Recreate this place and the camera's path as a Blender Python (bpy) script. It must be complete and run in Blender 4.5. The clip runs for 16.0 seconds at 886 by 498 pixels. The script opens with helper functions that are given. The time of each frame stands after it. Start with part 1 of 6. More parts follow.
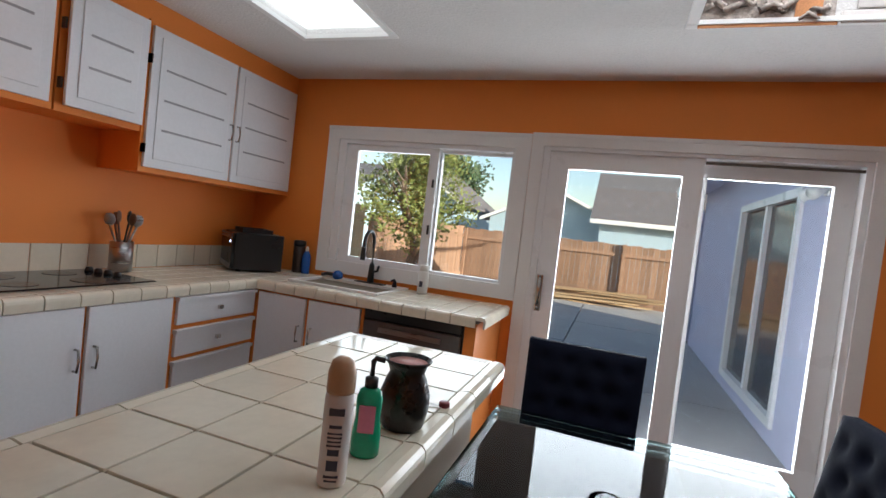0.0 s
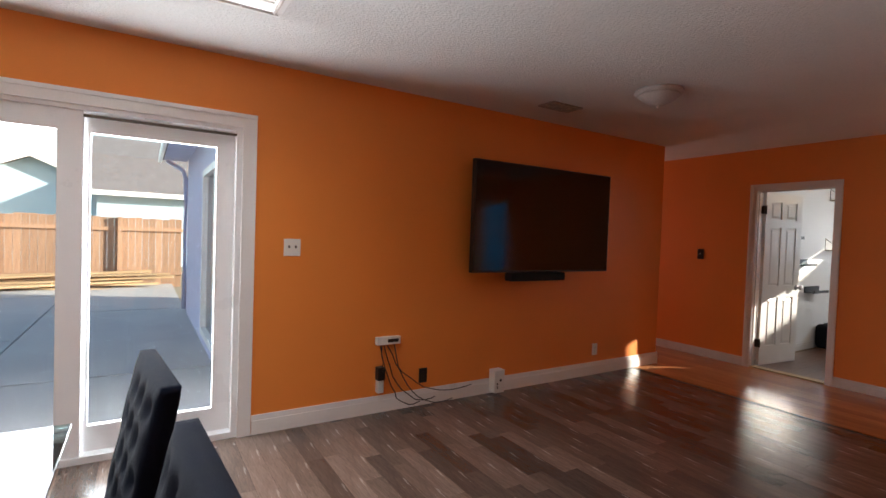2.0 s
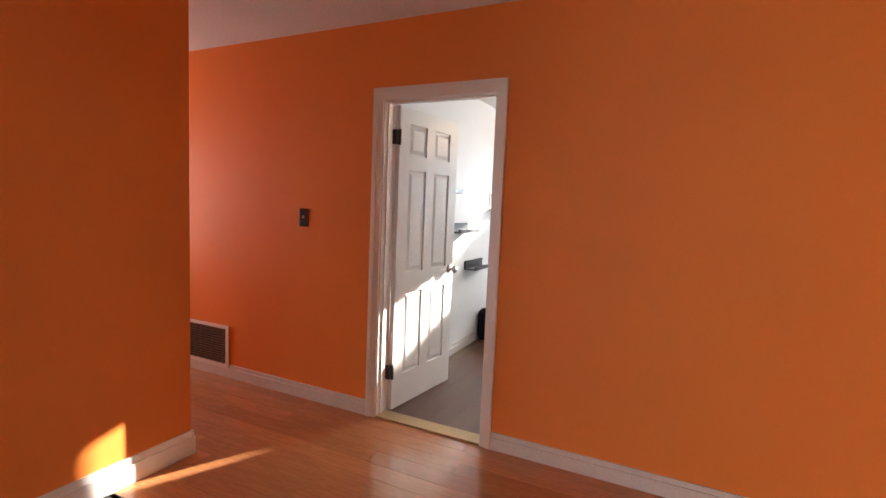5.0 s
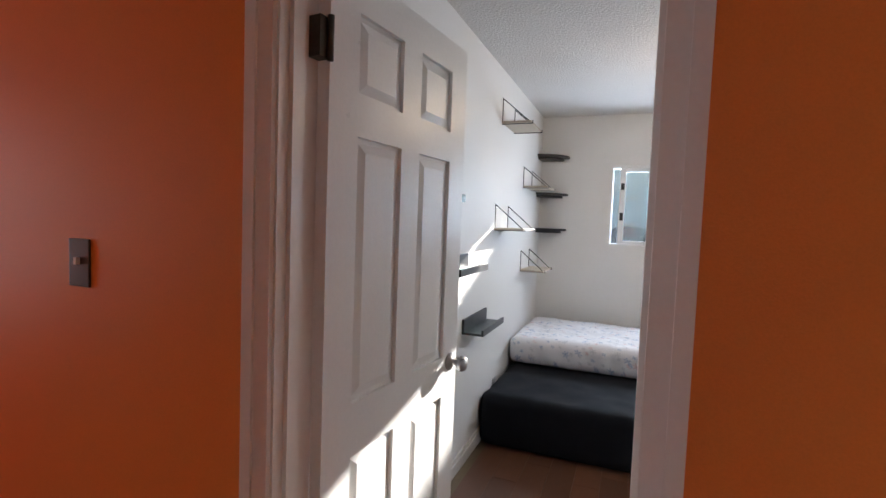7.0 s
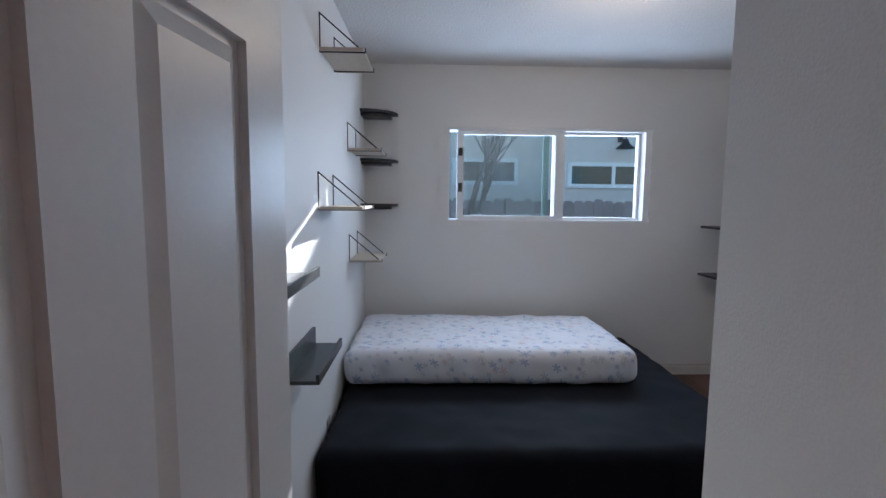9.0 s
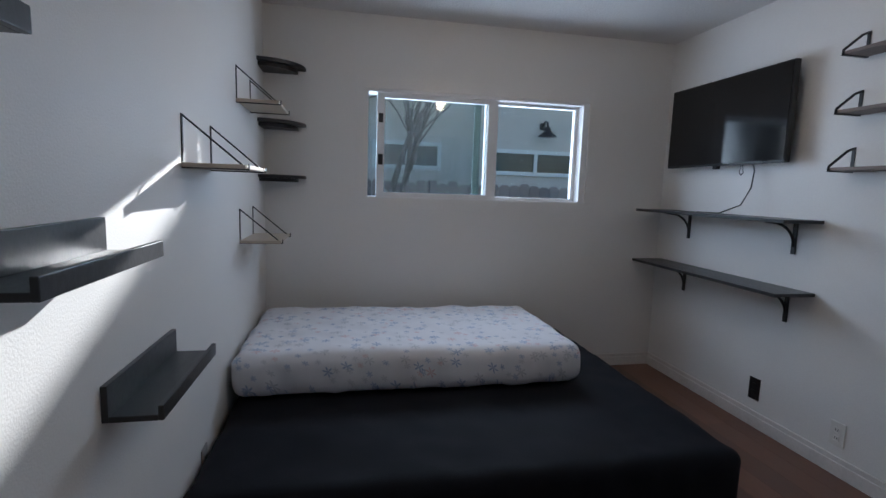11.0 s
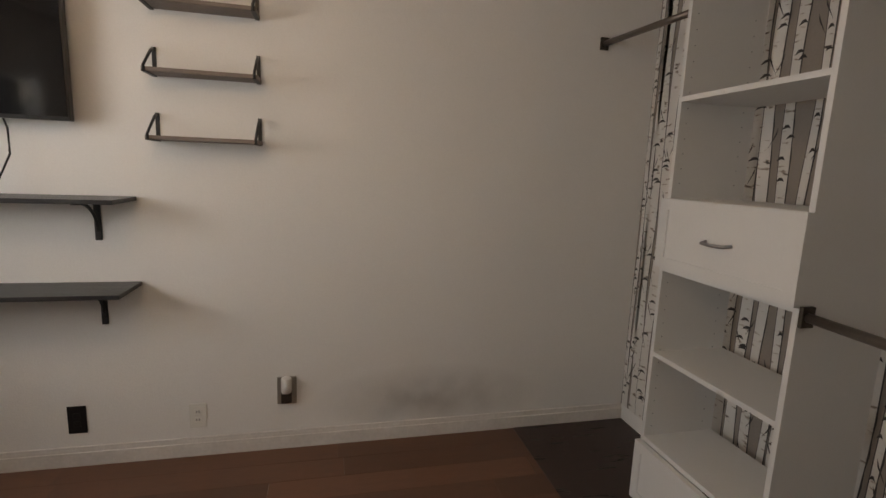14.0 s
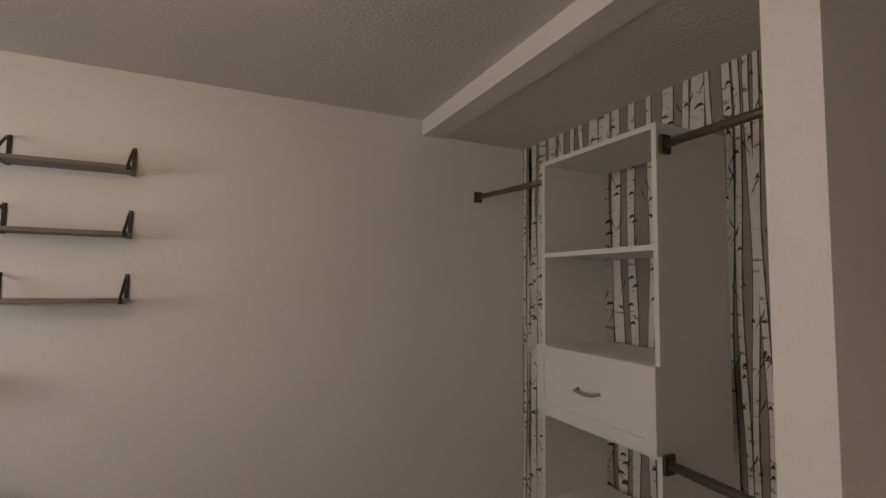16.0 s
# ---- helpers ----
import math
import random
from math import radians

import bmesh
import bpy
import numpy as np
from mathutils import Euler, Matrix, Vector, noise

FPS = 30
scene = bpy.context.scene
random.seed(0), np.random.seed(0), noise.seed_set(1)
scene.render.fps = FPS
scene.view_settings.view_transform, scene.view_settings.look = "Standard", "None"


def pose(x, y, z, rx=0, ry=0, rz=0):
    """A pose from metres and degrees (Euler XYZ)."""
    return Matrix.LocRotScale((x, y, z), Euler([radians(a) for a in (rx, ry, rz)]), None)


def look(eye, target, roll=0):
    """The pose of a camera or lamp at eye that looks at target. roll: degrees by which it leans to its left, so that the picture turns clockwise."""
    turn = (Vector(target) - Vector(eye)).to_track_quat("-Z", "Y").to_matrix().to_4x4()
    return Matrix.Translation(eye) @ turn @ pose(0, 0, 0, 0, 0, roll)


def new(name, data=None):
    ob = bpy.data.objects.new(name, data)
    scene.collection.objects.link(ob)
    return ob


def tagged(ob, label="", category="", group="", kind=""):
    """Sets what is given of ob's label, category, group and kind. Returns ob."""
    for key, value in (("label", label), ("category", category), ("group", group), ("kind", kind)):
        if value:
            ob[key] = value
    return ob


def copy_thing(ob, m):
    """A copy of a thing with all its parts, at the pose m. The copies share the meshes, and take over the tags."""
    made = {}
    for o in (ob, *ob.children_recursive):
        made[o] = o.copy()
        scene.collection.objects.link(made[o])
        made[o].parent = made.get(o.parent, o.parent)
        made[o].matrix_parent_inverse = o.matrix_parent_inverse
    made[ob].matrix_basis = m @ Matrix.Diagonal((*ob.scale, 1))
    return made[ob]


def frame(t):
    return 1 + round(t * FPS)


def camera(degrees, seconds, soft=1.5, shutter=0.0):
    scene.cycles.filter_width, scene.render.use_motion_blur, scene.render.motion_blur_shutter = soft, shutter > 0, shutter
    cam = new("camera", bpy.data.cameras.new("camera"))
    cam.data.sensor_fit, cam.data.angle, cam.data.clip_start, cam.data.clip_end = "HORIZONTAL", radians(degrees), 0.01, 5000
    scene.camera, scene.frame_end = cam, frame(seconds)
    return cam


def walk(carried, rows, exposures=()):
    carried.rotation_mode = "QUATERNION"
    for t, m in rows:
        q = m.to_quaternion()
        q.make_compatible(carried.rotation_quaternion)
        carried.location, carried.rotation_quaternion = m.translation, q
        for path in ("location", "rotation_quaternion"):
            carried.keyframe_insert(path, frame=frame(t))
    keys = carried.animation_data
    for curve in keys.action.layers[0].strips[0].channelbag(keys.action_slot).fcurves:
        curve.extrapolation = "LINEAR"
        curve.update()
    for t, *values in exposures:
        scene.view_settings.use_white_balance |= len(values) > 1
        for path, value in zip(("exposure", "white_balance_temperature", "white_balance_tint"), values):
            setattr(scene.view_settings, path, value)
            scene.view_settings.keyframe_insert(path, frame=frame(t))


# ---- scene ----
cam = camera(85.0, 16.0)
PATH = [
    (0, (0.148, 0.661, 1.395), (-0.512, 2.548, 1.318), 6.6),
    (0.5, (0.106, 0.636, 1.410), (-0.503, 2.541, 1.357), 5.2),
    (1, (0.146, 0.653, 1.395), (-0.010, 2.647, 1.365), 2.9),
    (1.5, (0.430, 0.605, 1.421), (0.903, 2.547, 1.359), 2.6),
    (2, (0.910, 0.600, 1.385), (1.967, 2.297, 1.330), 2.0),
    (2.5, (1.402, 0.701, 1.347), (2.890, 2.034, 1.247), 1.6),
    (3, (1.971, 0.792, 1.355), (3.786, 1.617, 1.196), 1.9),
    (5.5, (4.782, 2.023, 1.388), (6.568, 2.904, 1.210), 2.4),
    (6, (5.202, 2.309, 1.360), (6.996, 3.177, 1.192), 2.1),
    (6.5, (5.637, 2.547, 1.387), (7.441, 3.397, 1.228), 3.1),
    (7, (6.044, 2.706, 1.411), (7.902, 3.438, 1.294), 2.1),
    (7.5, (6.429, 2.919, 1.400), (8.350, 3.463, 1.292), 2.2),
    (8, (6.744, 3.012, 1.395), (8.716, 3.321, 1.276), 0.9),
    (8.5, (6.888, 3.078, 1.423), (8.879, 3.163, 1.250), 0.3),
    (11, (7.435, 3.042, 1.319), (9.381, 2.654, 1.074), 1.9),
    (11.5, (7.700, 2.983, 1.288), (9.601, 2.434, 0.998), 1.4),
    (12, (7.954, 2.939, 1.295), (9.769, 2.163, 0.975), 0.6),
    (12.5, (8.306, 2.857, 1.319), (9.798, 1.574, 0.962), -0.2),
    (13, (8.574, 2.819, 1.329), (9.515, 1.093, 0.960), -0.2),
    (13.5, (8.683, 2.891, 1.369), (8.865, 0.931, 1.013), 1.2),
    (14, (8.637, 3.014, 1.387), (8.184, 1.093, 1.064), 2.2),
    (14.5, (8.605, 3.039, 1.396), (7.909, 1.184, 1.126), 1.7),
    (15, (8.602, 3.050, 1.405), (7.836, 1.208, 1.276), 1.2),
    (15.5, (8.610, 3.023, 1.475), (7.767, 1.211, 1.532), 0.6),
    (16, (8.606, 3.048, 1.555), (7.764, 1.239, 1.698), 0.7),
]
walk(cam, [(t, look(eye, target, roll)) for t, eye, target, roll in PATH],
     exposures=[(0, 0.65, 6300, 10), (1, 0.65, 6300, 10), (2, 1.5, 6500, 10), (3, 2.85, 7500, 12), (5.5, 2.3, 6300, 10), (6.5, 1.85, 6300, 10), (7, 1.75, 6000, 10), (7.5, 1.6, 5700, 10), (8.5, 1.25, 5300, 10),
                (11, 0.45, 5500, 10), (12, 0.7, 5700, 11), (13, 0.8, 6900, 14), (14, 0.85, 8100, 16), (15, 0.75, 8300, 17), (16, 0.5, 8300, 17)])

# ---- light ----
SUN_WAY = Vector((-1, 0.48, -0.31)).normalized()
world = bpy.data.worlds.new("sky")
scene.world = world
world.use_nodes = True
wn = world.node_tree
sky = wn.nodes.new("ShaderNodeTexSky")
sky.sky_type, sky.sun_disc = "NISHITA", False
sky.sun_elevation = math.asin(-SUN_WAY.z)
sky.sun_rotation = math.atan2(-SUN_WAY.x, -SUN_WAY.y)
wn.links.new(sky.outputs[0], wn.nodes["Background"].inputs[0])
wn.nodes["Background"].inputs[1].default_value = 0.15
sun = new("sun", bpy.data.lights.new("sun", "SUN"))
sun.data.energy, sun.data.angle, sun.data.color = 5.0, radians(0.5), (1, 0.92, 0.80)
sun.matrix_world = SUN_WAY.to_track_quat("-Z", "Y").to_matrix().to_4x4()


WALL_BACK = -1.7


def window_light(name, place, way, sx, sy, watts, colour=(0.9, 0.95, 1.0)):
    """Skylight that enters by an opening."""
    ob = new(name, bpy.data.lights.new(name, "AREA"))
    ob.data.shape, ob.data.size, ob.data.size_y, ob.data.energy, ob.data.color = "RECTANGLE", sx, sy, watts, colour
    ob.matrix_world = Matrix.Translation(place) @ Vector(way).to_track_quat("-Z", "Y").to_matrix().to_4x4()
    return ob


window_light("light_patio_door", (0.5, 4.2, 1.05), (0, -1, -0.1), 1.7, 1.8, 52)
window_light("light_kitchen_window", (-1.25, 4.2, 1.5), (0, -1, -0.2), 1.3, 0.9, 9)
window_light("light_skylight", (0.92, 2.47, 3.25), (0, 0, -1), 1.0, 1.4, 17)
window_light("light_skylight_kitchen", (-1.5, 2.64, 2.66), (0, 0, -1), 0.55, 1.1, 3)
window_light("light_bedroom_window", (10.95, 2.15, 1.6), (-1, 0, -0.15), 1.5, 0.7, 15, (0.78, 0.88, 1.0))
# Added lamp at the unseen hall end, brightens the orange door wall.
window_light("light_hall_end", (6.42, 6.66, 1.4), (-0.25, -1, -0.05), 0.6, 1.2, 3.2)
window_light("light_blue_room", (9.9, -0.3, 1.5), (-1, 0.1, 0), 1.2, 1.2, 45)

# ---- materials ----
def nodes_of(name):
    m = bpy.data.materials.new(name)
    m.use_nodes = True
    return m, m.node_tree, m.node_tree.nodes["Principled BSDF"]


def mat(name, colour, rough=0.5, metal=0.0, vary=0.08, scale=4.0, grain=120.0, bump=0.05, stretch=(1, 1, 1), per="", spread=0.0, spec=0.5, coords="Object"):
    """Paint, stone, wood or metal: two scales of variation in colour and roughness, a fine relief, a tone of its own for each piece."""
    m, t, b = nodes_of(name)
    n, k = t.nodes, t.links
    tc, mp = n.new("ShaderNodeTexCoord"), n.new("ShaderNodeMapping")
    mp.inputs["Scale"].default_value = stretch
    k.new(tc.outputs[coords], mp.inputs[0])
    big, fine = n.new("ShaderNodeTexNoise"), n.new("ShaderNodeTexNoise")
    big.inputs["Scale"].default_value, big.inputs["Detail"].default_value = scale, 4
    fine.inputs["Scale"].default_value, fine.inputs["Detail"].default_value = grain, 3
    for q in (big, fine):
        k.new(mp.outputs[0], q.inputs["Vector"])
    add = n.new("ShaderNodeMath")
    add.operation = "ADD"
    k.new(big.outputs[0], add.inputs[0])
    k.new(fine.outputs[0], add.inputs[1])
    rng = n.new("ShaderNodeMapRange")
    rng.inputs["From Min"].default_value, rng.inputs["From Max"].default_value = 0.6, 1.4
    rng.inputs["To Min"].default_value, rng.inputs["To Max"].default_value = 1 - vary, 1 + vary
    k.new(add.outputs[0], rng.inputs[0])
    value = rng.outputs[0]
    if per:
        info = n.new("ShaderNodeObjectInfo" if per == "object" else "ShaderNodeNewGeometry")
        r2 = n.new("ShaderNodeMapRange")
        r2.inputs["To Min"].default_value, r2.inputs["To Max"].default_value = 1 - spread, 1 + spread
        k.new(info.outputs["Random" if per == "object" else "Random Per Island"], r2.inputs[0])
        mul = n.new("ShaderNodeMath")
        mul.operation = "MULTIPLY"
        k.new(value, mul.inputs[0])
        k.new(r2.outputs[0], mul.inputs[1])
        value = mul.outputs[0]
    vec = n.new("ShaderNodeVectorMath")
    vec.operation = "SCALE"
    vec.inputs[0].default_value = colour[:3]
    k.new(value, vec.inputs["Scale"])
    k.new(vec.outputs[0], b.inputs["Base Color"])
    rr = n.new("ShaderNodeMapRange")
    rr.inputs["To Min"].default_value, rr.inputs["To Max"].default_value = max(rough - 0.1, 0.02), min(rough + 0.1, 1)
    k.new(big.outputs[0], rr.inputs[0])
    k.new(rr.outputs[0], b.inputs["Roughness"])
    b.inputs["Metallic"].default_value = metal
    b.inputs["Specular IOR Level"].default_value = spec
    if bump:
        bp = n.new("ShaderNodeBump")
        bp.inputs["Strength"].default_value, bp.inputs["Distance"].default_value = bump, 0.01
        k.new(fine.outputs[0], bp.inputs["Height"])
        k.new(bp.outputs[0], b.inputs["Normal"])
    return m


def glow(name, colour, strength):
    m, t, b = nodes_of(name)
    b.inputs["Base Color"].default_value = (*colour, 1)
    b.inputs["Emission Color"].default_value = (*colour, 1)
    b.inputs["Emission Strength"].default_value = strength
    return m


def glass(name, colour=(1, 1, 1), rough=0.0, ior=1.5):
    """A thin pane: clear, with the gloss of glass."""
    m, t, b = nodes_of(name)
    n, k = t.nodes, t.links
    tr, gl, mx, fr = n.new("ShaderNodeBsdfTransparent"), n.new("ShaderNodeBsdfGlossy"), n.new("ShaderNodeMixShader"), n.new("ShaderNodeFresnel")
    tr.inputs[0].default_value = (*colour, 1)
    gl.inputs["Roughness"].default_value = rough
    fr.inputs[0].default_value = ior
    k.new(fr.outputs[0], mx.inputs[0])
    k.new(tr.outputs[0], mx.inputs[1])
    k.new(gl.outputs[0], mx.inputs[2])
    k.new(mx.outputs[0], n["Material Output"].inputs[0])
    return m


ORANGE = mat("orange_paint", (0.82, 0.26, 0.05), 0.55, vary=0.06, scale=1.5, grain=260, bump=0.10, spec=0.3)
WHITE_WALL = mat("white_wall_paint", (0.80, 0.79, 0.77), 0.55, vary=0.04, scale=1.2, grain=180, bump=0.14)
def scuffed_wall():
    """White wall paint with a rubbed grey smudge low on the wall."""
    m = mat("scuffed_white_wall_paint", (0.80, 0.79, 0.77), 0.55, vary=0.04, scale=1.2, grain=180, bump=0.14)
    t = m.node_tree
    n, k = t.nodes, t.links
    b = n["Principled BSDF"]
    plain = b.inputs["Base Color"].links[0].from_socket
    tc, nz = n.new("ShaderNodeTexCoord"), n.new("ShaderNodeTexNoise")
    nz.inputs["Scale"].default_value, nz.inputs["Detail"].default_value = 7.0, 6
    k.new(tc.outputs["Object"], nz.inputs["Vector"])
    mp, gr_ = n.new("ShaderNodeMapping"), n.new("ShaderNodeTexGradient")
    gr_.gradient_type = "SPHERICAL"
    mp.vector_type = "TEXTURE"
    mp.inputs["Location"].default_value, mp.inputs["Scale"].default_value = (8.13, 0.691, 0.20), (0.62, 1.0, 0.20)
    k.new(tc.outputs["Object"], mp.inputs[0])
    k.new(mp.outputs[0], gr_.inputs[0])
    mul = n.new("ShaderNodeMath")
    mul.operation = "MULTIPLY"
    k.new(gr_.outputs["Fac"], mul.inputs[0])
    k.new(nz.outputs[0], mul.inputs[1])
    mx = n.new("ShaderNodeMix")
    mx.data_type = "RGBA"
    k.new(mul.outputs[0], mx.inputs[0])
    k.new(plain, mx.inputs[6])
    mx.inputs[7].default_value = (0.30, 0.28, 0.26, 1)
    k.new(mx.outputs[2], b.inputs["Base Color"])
    return m


SCUFFED_WALL = scuffed_wall()
WHITE = mat("white_trim_paint", (0.80, 0.79, 0.77), 0.32, vary=0.03, grain=90, bump=0.03)
SCUFFED = mat("scuffed_white_baseboard", (0.72, 0.69, 0.66), 0.4, vary=0.10, scale=9, grain=60, bump=0.05)
VINYL = mat("white_vinyl_frame", (0.82, 0.82, 0.82), 0.3, vary=0.02, bump=0.01)
CEIL = mat("textured_ceiling", (0.70, 0.68, 0.66), 0.8, vary=0.06, scale=2, grain=70, bump=0.55)
CAB = mat("white_cabinet_paint", (0.74, 0.75, 0.78), 0.38, vary=0.04, grain=60, bump=0.03)
GROOVE = mat("grey_groove", (0.33, 0.33, 0.35), 0.6)
TILE = mat("cream_glazed_tile", (0.74, 0.68, 0.55), 0.12, vary=0.05, scale=6, grain=40, bump=0.02, per="object", spread=0.05)
GROUT = mat("brown_grout", (0.20, 0.16, 0.11), 0.9, vary=0.2, grain=200, bump=0.2)
PLANK = mat("grey_brown_laminate", (0.125, 0.086, 0.068), 0.24, vary=0.40, scale=5, grain=26, bump=0.05, stretch=(7, 0.8, 1), per="object", spread=0.55)
HALL_PLANK = mat("honey_laminate", (0.48, 0.20, 0.08), 0.20, vary=0.22, scale=5, grain=24, bump=0.03, stretch=(7, 0.9, 1), per="object", spread=0.16)
BED_PLANK = mat("red_brown_laminate", (0.135, 0.060, 0.034), 0.32, vary=0.13, scale=5, grain=24, bump=0.03, stretch=(0.9, 7, 1), per="object", spread=0.25)
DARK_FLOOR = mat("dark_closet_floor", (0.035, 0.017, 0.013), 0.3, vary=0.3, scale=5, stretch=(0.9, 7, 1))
BLACK = mat("black_metal", (0.014, 0.014, 0.015), 0.4, vary=0.15, bump=0.02)
BLACK_WOOD = mat("black_stained_wood", (0.018, 0.018, 0.020), 0.35, vary=0.35, grain=50, bump=0.08, stretch=(1, 8, 1))
BLACK_PLASTIC = mat("black_plastic", (0.012, 0.012, 0.013), 0.3, vary=0.1, bump=0)
SCREEN = mat("tv_screen", (0.006, 0.006, 0.007), 0.06, vary=0.05, bump=0)
STEEL = mat("stainless_steel", (0.42, 0.42, 0.43), 0.3, metal=1, vary=0.08, grain=40, bump=0.02, stretch=(1, 1, 30))
DARK_STEEL = mat("dark_stainless_steel", (0.16, 0.16, 0.17), 0.35, metal=1, vary=0.1, grain=40, bump=0.02)
NICKEL = mat("brushed_nickel", (0.55, 0.53, 0.50), 0.25, metal=1, vary=0.05, bump=0)
BRONZE = mat("antique_hinge_metal", (0.10, 0.085, 0.07), 0.45, metal=0.8, vary=0.2)
GREY_WOOD = mat("grey_weathered_wood", (0.20, 0.16, 0.14), 0.55, vary=0.35, grain=40, bump=0.15, stretch=(1, 10, 10))
PALE_WOOD = mat("pale_shelf_wood", (0.52, 0.45, 0.36), 0.5, vary=0.12, grain=40, bump=0.05, stretch=(1, 8, 1))
NAVY = mat("navy_velvet", (0.006, 0.008, 0.018), 0.9, vary=0.35, scale=12, grain=300, bump=0.25, spec=0.12)
BLACK_SHEET = mat("black_bed_sheet", (0.006, 0.007, 0.011), 0.75, vary=0.3, scale=6, grain=220, bump=0.2, spec=0.18)
MEL = mat("white_melamine", (0.74, 0.74, 0.73), 0.35, vary=0.02, bump=0.01)
PLASTIC_W = mat("white_plastic", (0.75, 0.74, 0.70), 0.35, vary=0.03, bump=0)
CERAMIC = mat("black_ceramic", (0.016, 0.014, 0.014), 0.28, vary=0.3, scale=14)
BLUE_ROOM = mat("bright_blue_paint", (0.02, 0.33, 0.58), 0.5, vary=0.05, bump=0.1)
CONCRETE = mat("patio_concrete", (0.40, 0.39, 0.37), 0.8, vary=0.18, scale=1.2, grain=60, bump=0.15)
LILAC = mat("pale_lilac_stucco", (0.55, 0.56, 0.72), 0.85, vary=0.05, grain=160, bump=0.3)
PALE_BLUE = mat("pale_blue_siding", (0.42, 0.55, 0.62), 0.8, vary=0.06, grain=60, bump=0.1)
BEIGE = mat("beige_stucco", (0.66, 0.60, 0.54), 0.85, vary=0.08, grain=120, bump=0.2)
# Shingle lightened in colour to stand for bright glare beyond the bedroom window.
PALE_ROOF = mat("pale_glare_shingle", (0.55, 0.50, 0.45), 0.9, vary=0.2, grain=40, bump=0.3)
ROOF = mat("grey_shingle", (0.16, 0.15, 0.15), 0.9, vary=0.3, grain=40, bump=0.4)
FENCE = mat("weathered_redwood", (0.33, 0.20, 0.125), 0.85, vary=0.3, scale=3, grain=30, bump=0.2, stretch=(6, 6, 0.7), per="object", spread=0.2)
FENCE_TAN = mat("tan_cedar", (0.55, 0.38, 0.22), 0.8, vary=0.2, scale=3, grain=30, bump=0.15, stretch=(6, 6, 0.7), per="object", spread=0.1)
FENCE_GREY = mat("grey_fence_board", (0.24, 0.20, 0.19), 0.9, vary=0.3, scale=3, grain=30, bump=0.2, stretch=(6, 6, 0.7), per="object", spread=0.2)
BARK = mat("bark", (0.20, 0.13, 0.09), 0.9, vary=0.35, grain=50, bump=0.5)
GREY_BARK = mat("grey_bark", (0.13, 0.12, 0.11), 0.9, vary=0.3, grain=50, bump=0.4)
LEAF = mat("yellow_green_leaf", (0.16, 0.19, 0.045), 0.7, vary=0.3, bump=0, per="island", spread=0.5)
LEAF_DARK = mat("dark_green_leaf", (0.05, 0.09, 0.04), 0.7, vary=0.3, bump=0, per="island", spread=0.5)
LUMBER = mat("yellow_lumber", (0.48, 0.33, 0.18), 0.8, vary=0.2, grain=40, bump=0.1, stretch=(1, 8, 8), per="object", spread=0.25)
SHAFT = mat("white_brick_panel", (0.62, 0.58, 0.55), 0.6, vary=0.12, scale=5, grain=40, bump=0.15, per="object", spread=0.08)
SHAFT_OLD = mat("torn_paper_and_plaster", (0.42, 0.36, 0.32), 0.8, vary=0.6, scale=16, grain=60, bump=0.6)
RUST = mat("bare_orange_board", (0.50, 0.22, 0.09), 0.8, vary=0.3, scale=10)
PANE = glass("window_glass", (0.97, 0.98, 0.97))
TINTED = glass("table_glass", (0.62, 0.76, 0.76))
SCREEN_MESH = glass("insect_screen", (0.75, 0.80, 0.80), 0.6)
DARK_PANE = mat("far_dark_pane", (0.03, 0.035, 0.04), 0.08, vary=0.2, bump=0)
# Daylight through the kitchen diffuser is put in as its own emission.
LIGHT_PANEL = glow("skylight_diffuser", (0.90, 0.96, 0.98), 0.75)
LAMP_GLASS = glow("lit_frosted_glass", (1.0, 0.86, 0.66), 3.0)
FROST = mat("frosted_glass_bowl", (0.50, 0.46, 0.44), 0.35, vary=0.25, scale=10)
FLAME = glow("candle_flame", (1.0, 0.55, 0.15), 12)
WAX_PINK = mat("pink_wax", (0.62, 0.30, 0.27), 0.5)
WAX_PURPLE = mat("purple_wax", (0.16, 0.05, 0.10), 0.5)
GREEN_SOAP = mat("green_liquid_soap", (0.01, 0.36, 0.19), 0.15, vary=0.1, bump=0)
BLUE_LIQUID = mat("blue_plastic", (0.03, 0.12, 0.42), 0.25, vary=0.1)
TAN_CAP = mat("tan_plastic_cap", (0.52, 0.33, 0.19), 0.35, vary=0.03, bump=0)
LABEL = mat("printed_label", (0.72, 0.68, 0.66), 0.4, vary=0.02, bump=0)
INK = mat("ink", (0.05, 0.05, 0.08), 0.6, bump=0)
PINK_INK = mat("pink_ink", (0.60, 0.20, 0.28), 0.6, bump=0)
WOOD_SPOON = mat("brown_wood", (0.16, 0.08, 0.05), 0.5, vary=0.3)


# ---- shape helpers ----
def box(bm, x0, x1, y0, y1, z0, z1, bevel=0.0):
    """Adds a box, with bevelled edges where asked."""
    r = bmesh.ops.create_cube(bm, size=1)
    vs = r["verts"]
    bmesh.ops.scale(bm, vec=(abs(x1 - x0), abs(y1 - y0), abs(z1 - z0)), verts=vs)
    bmesh.ops.translate(bm, vec=((x0 + x1) / 2, (y0 + y1) / 2, (z0 + z1) / 2), verts=vs)
    if bevel:
        es = list({e for v in vs for e in v.link_edges})
        bmesh.ops.bevel(bm, geom=es, offset=bevel, segments=2, affect="EDGES", profile=0.6)
    return bm


def boxes(*rows, bevel=0.0):
    bm = bmesh.new()
    for r in rows:
        box(bm, *r, bevel=bevel)
    return bm


